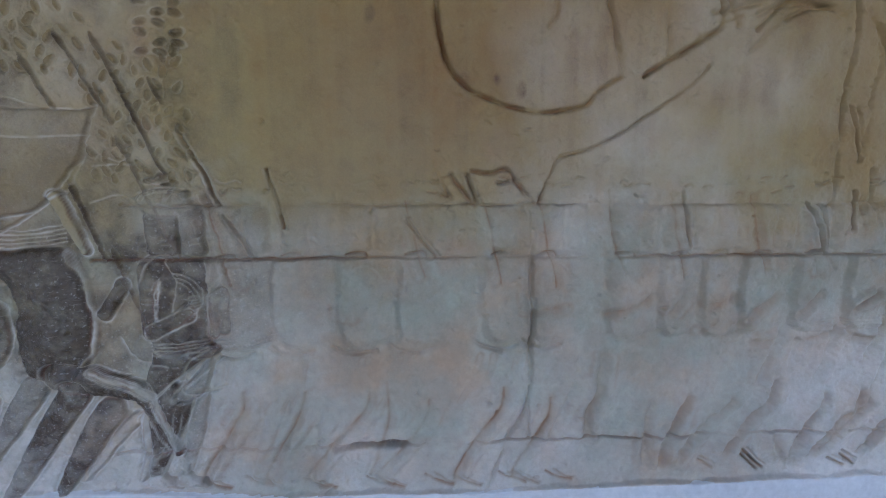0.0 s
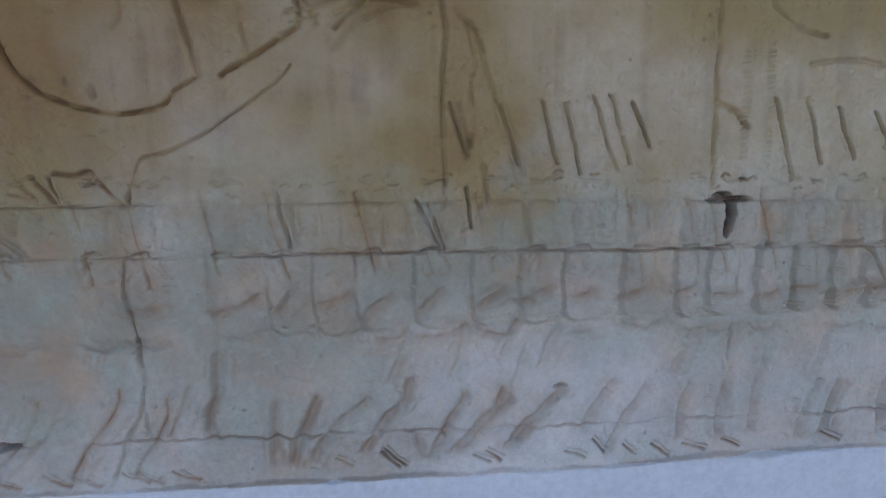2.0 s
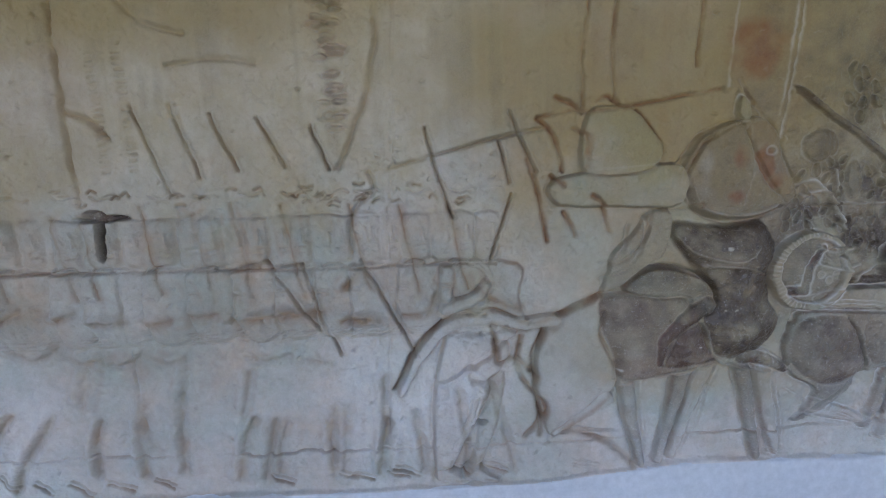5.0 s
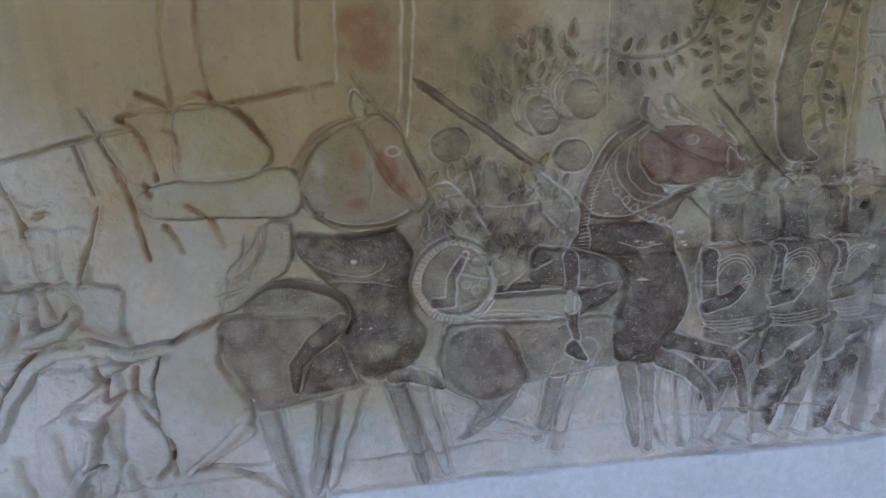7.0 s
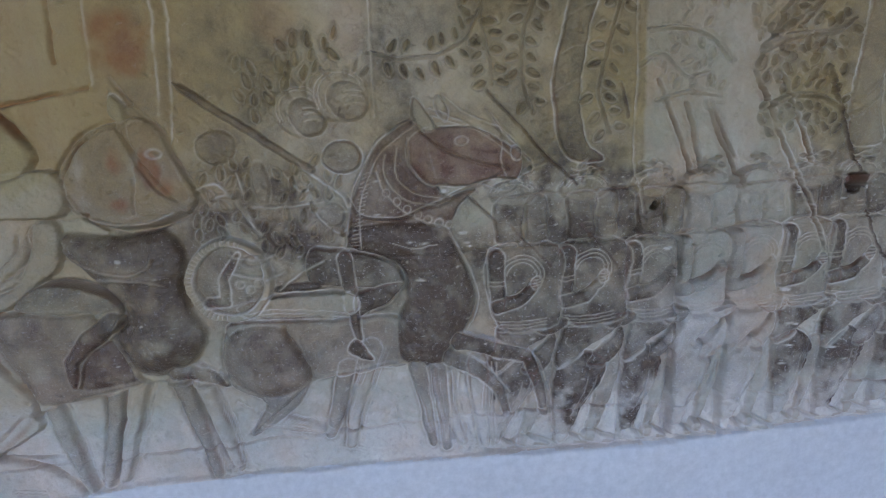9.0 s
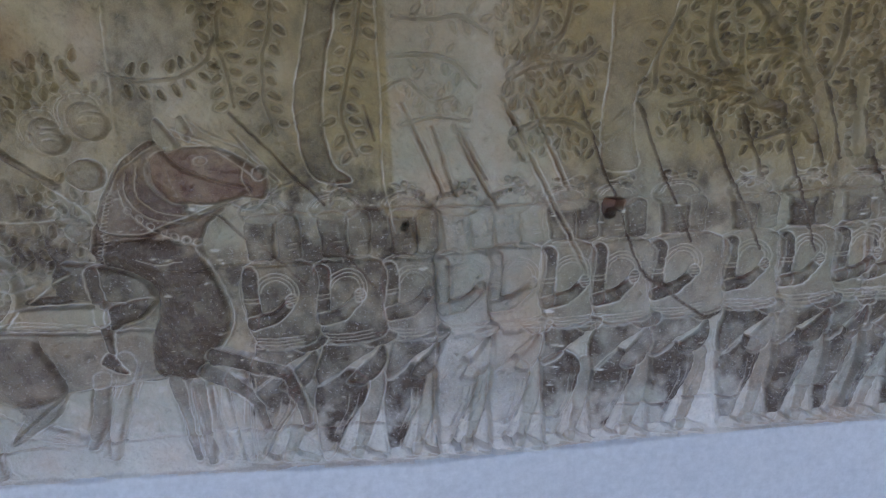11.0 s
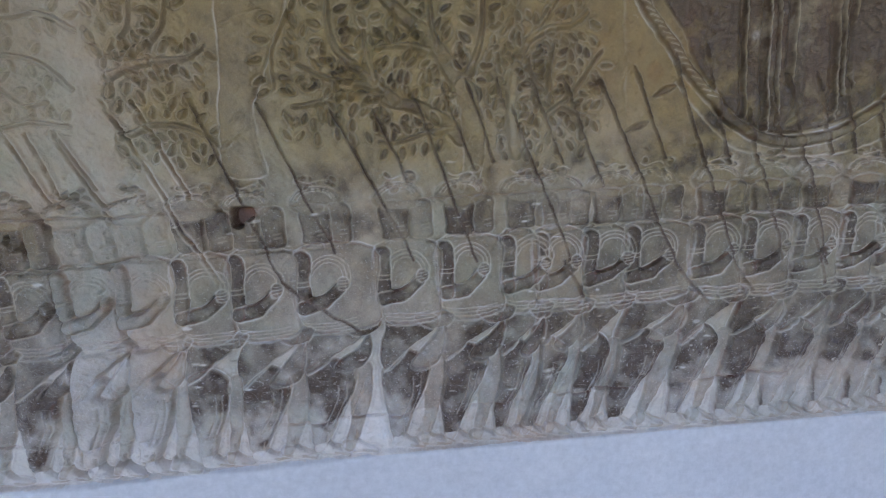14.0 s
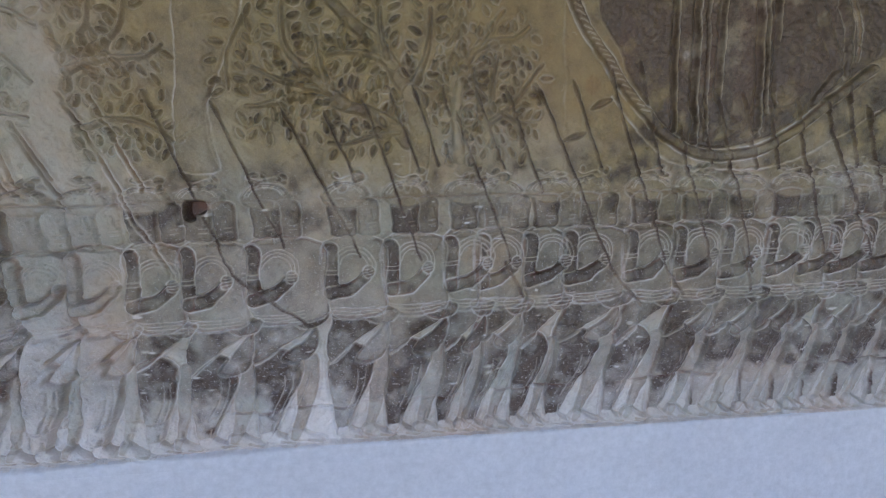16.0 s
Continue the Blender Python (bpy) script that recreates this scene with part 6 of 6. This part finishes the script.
# ---- courses of blocks: joints, cracks and holes ----
def joint(curve, x0, x1, depth, rust_shade=0.0, jag=0.004):
    i0, i1 = np.searchsorted(gx, (x0, x1))
    zc = along(gx[i0:i1], curve)
    k0, k1 = np.searchsorted(gz, (zc.min() - 0.03, zc.max() + 0.03))
    s = np.s_[k0:k1, i0:i1]
    row = RAGGED[(k0 + k1) // 2, i0:i1]
    d = gz[k0:k1][:, None] - (zc + jag * row)[None, :]
    fade = np.clip(0.85 + 0.9 * GAPS[(k0 + k1) // 2, i0:i1], 0.12, 1.3)[None, :]
    H[s] -= depth * fade * np.exp(-(d / 0.002) ** 2)
    RUST_SHADE[s] = np.maximum(RUST_SHADE[s], rust_shade * fade * np.exp(-(d / 0.003) ** 2))


GAPS = cloudy(0.16, 3)
joint(SHOULDER, -0.66, 2.3, 0.006, 0.55, 0.002)
joint(SHOULDER, 3.2, 6.07, 0.004)
joint(TOP, -0.6, 6.07, 0.0035, 0.2)
joint(LOW, -0.9, 2.4, 0.0045, 0.5, 0.005)
joint(LOW, 2.4, 6.07, 0.007, 0.45, 0.006)
for pts, dp in (([(0.201, 1.208), (0.195, 1.073), (0.195, 0.880)], 0.003), ([(1.527, 1.273), (1.523, 1.085), (1.524, 0.865)], 0.003), ([(2.109, 1.796), (2.089, 1.451), (2.068, 1.111), (2.052, 0.784)], 0.0015), ([(3.783, 1.809), (3.782, 1.705), (3.780, 1.508), (3.778, 1.405), (3.798, 1.296)], 0.005), ([(3.882, 1.254), (3.871, 1.064), (3.855, 0.808)], 0.004), ([(2.545, 1.352), (2.510, 1.173)], 0.0015)):
    line(pts, 0.003, dp)
line([(-0.221, 0.895), (-0.162, 0.898), (-0.103, 0.900), (-0.073, 0.893)], 0.005, 0.012, rust_shade=0.3)
oval([(-0.097, 0.898)][0], 0.028, 0.008, -0.012, patina_shade=0.6, swell=0.0, rim_tone=0)
# notched hole and the peg hole, the shade inside them painted dark
for c, rx, rz in (([(1.501, 1.385)][0], 0.046, 0.006), ([(1.485, 1.393)][0], 0.02, 0.008), ([(1.500, 1.362)][0], 0.011, 0.022), ([(1.498, 1.331)][0], 0.009, 0.03)):
    oval(c, rx, rz, -0.017, patina_shade=1.0, rust_shade=0.1, swell=0.0, cut=0.0, rim_tone=0)
shape([(4.243, 1.345), (4.265, 1.346), (4.286, 1.343), (4.283, 1.325), (4.265, 1.323), (4.259, 1.311), (4.241, 1.314)], -0.03, patina_shade=1.0, rust_shade=0.4, pale=0.0, swell=0.0, cut=0.0, rim_tone=0)
stain([(4.274, 1.338)][0], 0.03, 0.012, RUST_SHADE, 0.9, 0.3)
# smaller holes, their inner shade likewise put into the colour
for c in [(1.115, 0.962), (2.253, 0.913)]:
    oval(c, 0.015, 0.005, -0.008, patina_shade=0.4, cut=0.0, rim_tone=0)
for c in [(3.820, 1.315)] + [(3.814, 1.307)]:
    oval(c, 0.005, 0.004, -0.009, patina_shade=0.8, cut=0.0, rim_tone=0)
# chipped lower edge and small pits everywhere
for n in range(900):
    c = (rng.uniform(X0, X1), rng.uniform(0.8, 1.88))
    oval(c, rng.uniform(0.002, 0.006), rng.uniform(0.0015, 0.004), -rng.uniform(0.001, 0.004), lean=rng.uniform(-1, 1), swell=0.0, cut=0.0, keep=1.0, rim_tone=0)
for n in range(900):
    c = (rng.uniform(X0, X1), rng.uniform(0.8, 1.88))
    if polish_at(c[0]) < 0.6 and n % 4:
        continue
    a, l = rng.uniform(0, math.pi), rng.uniform(0.004, 0.013)
    line([c, (c[0] + 0.5 * l * math.cos(a), c[1] + 0.5 * l * math.sin(a)), (c[0] + l * math.cos(a + 0.4), c[1] + l * math.sin(a + 0.4))], 0.0013, rng.uniform(0.0006, 0.0016), tone=0.35)
H += ((0.0006 + 0.0006 * polish[None, :]) * cloudy(0.006) + (0.0005 + 0.0005 * polish[None, :]) * cloudy(0.02, 2)).astype(np.float32)

H *= (1.25 + 0.8 * np.clip(worn / 0.4, 0, 1)[None, :]).astype(np.float32)
upper = np.clip((zz - 1.41) / 0.05, 0, 1) * np.clip((xx - 2.7) / 0.3, 0, 1)
far = np.clip((xx - 4.95) / 0.2, 0, 1)
PATINA_SHADE = PATINA_SHADE * (1 - 0.3 * upper * (1 - far)) + 0.12 * upper
PATINA_SHADE *= 1 - 0.6 * fresh_block * np.clip((zz - 1.36) / 0.02, 0, 1)
PATINA_SHADE *= np.clip(1.0 + 0.36 * MOTTLE + 0.26 * RAGGED, 0.35, 1.4)
# pale scuffs where the dark polish has chipped
for n in range(280):
    c = (rng.uniform(2.5, X1), rng.uniform(0.9, 1.42))
    if PATINA_SHADE[int((c[1] - Z0) / RES), int((c[0] - X0) / RES) - 1] > 0.45:
        stain(c, rng.uniform(0.003, 0.012), rng.uniform(0.002, 0.004), PALE, rng.uniform(0.3, 0.9), 0.8)
        stain(c, rng.uniform(0.003, 0.012), rng.uniform(0.002, 0.004), CHIPPED, 0.8, 0.8)
PATINA_SHADE *= 1 - CHIPPED
# the border under the feet: a smooth band standing as proud as the figures
edge_z = base_z[None, :] + 0.004 * RAGGED + 0.003
band = np.clip((edge_z - zz) / 0.007, 0, 1)
H += 0.012 * np.clip(1.3 * worn[None, :], 0, 1) * np.exp(-np.maximum(zz - edge_z, 0) / 0.03)
H = H * (1 - band) + (0.0075 + (0.001 * RAGGED - 0.005) * np.clip((zz - Z0) / 0.025, 0, 1)) * band - 0.003 * np.exp(-((zz - edge_z) / 0.003) ** 2) * np.clip(0.6 + GAPS, 0.1, 1.2) * (1 - 0.5 * np.clip(1.3 * worn[None, :], 0, 1))
RUST_SHADE = np.maximum(RUST_SHADE, 0.6 * np.exp(-((zz - edge_z) / 0.008) ** 2) * np.clip(0.2 + 1.2 * GAPS, 0, 1))
PATINA_SHADE *= 1 - band
PALE = PALE * (1 - band) + 0.75 * band
RUST_SHADE *= 1 - 0.9 * band
OWN[band > 0.5] = 0


def largest_piece(mask):
    """The biggest connected part of a mask."""
    tags = np.where(mask, np.arange(1, mask.size + 1).reshape(mask.shape), 0)
    while True:
        pad = np.pad(tags, 1)
        best = np.maximum.reduce([pad[1:-1, 1:-1], pad[:-2, 1:-1], pad[2:, 1:-1], pad[1:-1, :-2], pad[1:-1, 2:]])
        best = np.where(mask, best, 0)
        # jump along to the tag of the tagged cell
        flat = best.ravel()
        best = np.where(mask, np.maximum(best, flat[np.maximum(best - 1, 0)]), 0)
        if (best == tags).all():
            break
        tags = best
    names, counts = np.unique(tags[mask], return_counts=True)
    return tags == names[counts.argmax()]


rows_of, cols_of = np.nonzero(OWN)
sort_of = np.argsort(OWN[rows_of, cols_of], kind="stable")
rows_of, cols_of = rows_of[sort_of], cols_of[sort_of]
for k0, k1 in zip(*[np.r_[0, np.flatnonzero(np.diff(OWN[rows_of, cols_of])) + 1, len(rows_of)][q] for q in (np.s_[:-1], np.s_[1:])]):
    key = int(OWN[rows_of[k0], cols_of[k0]])
    if FIGURES[key][0] not in ("leaf", "carved_foliage", "carved_soldier", "bough"):
        continue
    s = np.s_[rows_of[k0:k1].min():rows_of[k0:k1].max() + 1, cols_of[k0:k1].min():cols_of[k0:k1].max() + 1]
    mine = OWN[s] == key
    OWN[s] = np.where(mine & ~largest_piece(mine), 0, OWN[s])


# ---- from the height field to one mesh for each block and each carved form ----
H = np.maximum(H, -0.04)
up = np.gradient(H, RES)
normal = np.stack([-up[1], -np.ones_like(H), -up[0]], -1)
normal /= np.linalg.norm(normal, axis=-1, keepdims=True)
normal = normal.reshape(-1, 3)
coords = np.stack([np.broadcast_to(xx, H.shape), 1.0 - H, np.broadcast_to(zz, H.shape)], -1).reshape(-1, 3).astype(np.float32)
fields = [("patina_shade", np.clip(PATINA_SHADE, 0, 1).ravel()), ("rust_shade", np.clip(RUST_SHADE, 0, 1).ravel()), ("pale", np.clip(PALE, 0, 1).ravel()), ("ochre", np.clip(OCHRE, 0, 1).ravel())]
idx = np.arange(nz * nx).reshape(nz, nx)
quads = np.stack([idx[:-1, :-1], idx[:-1, 1:], idx[1:, 1:], idx[1:, :-1]], -1).reshape(-1, 4)
course = (zz > base_z).astype(int) + (zz > low_z) + (zz > shoulder_z) + (zz > top_z) + (zz > 1.66)
BREAKS = [(0.4, 2.6, 4.7), (0.2, 1.52, 2.07, 3.865, 5.4), (0.2, 1.525, 2.07, 3.87, 5.0), (0.75, 1.5, 2.07, 3.82, 5.1), (-0.3, 1.46, 2.08, 3.79, 5.02), (0.9, 1.46, 2.9, 3.79, 5.4)]
blocks = np.zeros((nz, nx), np.int32)
for n, cuts in enumerate(BREAKS):
    col = np.searchsorted(cuts, gx)
    blocks = np.where(course == n, 1000 + 20 * n + col[None, :], blocks)
owner_of = np.where(OWN > 0, OWN, blocks)[:-1, :-1].ravel()
order = np.argsort(owner_of, kind="stable")
bounds = np.flatnonzero(np.diff(owner_of[order])) + 1


def skin(name, faces, mat=CARVED):
    used, inv = np.unique(faces, return_inverse=True)
    me = bpy.data.meshes.new(name)
    me.vertices.add(len(used))
    me.vertices.foreach_set("co", coords[used].ravel())
    n = len(faces)
    me.loops.add(4 * n)
    me.loops.foreach_set("vertex_index", inv.ravel().astype(np.int32))
    me.polygons.add(n)
    me.polygons.foreach_set("loop_start", np.arange(0, 4 * n, 4, dtype=np.int32))
    me.update(calc_edges=True)
    me.polygons.foreach_set("use_smooth", np.ones(n, bool))
    me.normals_split_custom_set_from_vertices(normal[used])
    for key, values in fields:
        me.attributes.new(key, "FLOAT", "POINT").data.foreach_set("value", values[used].astype(np.float32))
    me.materials.append(mat)
    return new(name, me)


# ---- the gallery ----
wall = tagged(block("wall_north", (-6, 1.045, 0), (11, 1.7, 3.2), COLUMN), "thick sandstone gallery wall carved with a frieze", "wall", kind="structure")
block("upper_wall", (X0, 0.999, Z1), (X1, 1.044, 3.2), CARVED, wall, 0.004)
block("side_wall", (-6, 0.999, 0.7), (X0, 1.044, 3.2), CARVED, wall, 0.004)
block("side_wall", (X1, 0.999, 0.7), (11, 1.044, 3.2), CARVED, wall, 0.004)
made = {}
for part_ in np.split(order, bounds):
    key = int(owner_of[part_[0]])
    if key >= 1000:
        skin("stone_block", quads[part_], CARVED if key >= 1020 else PLINTH).parent = wall
    elif len(part_) > 3:
        made[key] = skin(FIGURES[key][0], quads[part_])
for key, ob in made.items():
    name, label, category, group, under = FIGURES[key]
    tagged(ob, label, category, group)
    if under in made:
        ob.parent = made[under]
block("plinth", (-6, 0.9925, 0.0), (11, 1.044, Z0 + 0.0005), PLINTH, wall, 0.0004)
tagged(block("floor", (-6, -2.4, -0.3), (11, 1.7, 0), PAVING, bevel=0), "worn sandstone paving of the gallery", "floor", kind="structure")
tagged(block("ceiling", (-6, -2.2, 3.2), (11, 1.7, 3.5), COLUMN, bevel=0), "stone vault over the gallery", "ceiling", kind="structure")
# unseen lintel; its low edge is set to keep sky off the upper wall
tagged(block("trim", (-6, -2.1, 2.42), (11, -1.6, 3.2), COLUMN), "unseen stone lintel on the pillars, hung low to cut the sky", "lintel", kind="structure")
for x in np.arange(-5.2, 10.8, 2.6):
    pillar = tagged(block("pillar", (x - 0.2, -2.05, 0), (x + 0.2, -1.65, 2.42), COLUMN), "square weathered sandstone gallery pillar", "pillar", "gallery pillars", kind="structure")
for x in (-6.3, 11.0):
    tagged(block("wall_west" if x < 0 else "wall_east", (x, -2.6, 0), (x + 0.3, 1.7, 3.2), COLUMN, bevel=0), "plain stone end wall of the gallery", "wall", kind="structure")
# added out of view: bounces warm light and blocks the low sky
tagged(block("bounce_wall", (-40, -16.0, -0.32), (45, -15.2, 3.0), PAVING, bevel=0), "unseen plain wall added to bounce warm light and block low sky", "wall", kind="structure")
bm = bmesh.new()
bmesh.ops.create_grid(bm, x_segments=60, y_segments=60, size=400)
for v in bm.verts:
    v.co.z = -0.32
ground_mesh = bpy.data.meshes.new("ground")
bm.to_mesh(ground_mesh)
bm.free()
ground_mesh.materials.append(GRASS)
tagged(new("ground", ground_mesh), "dry sunlit lawn outside the gallery", "ground", kind="structure")
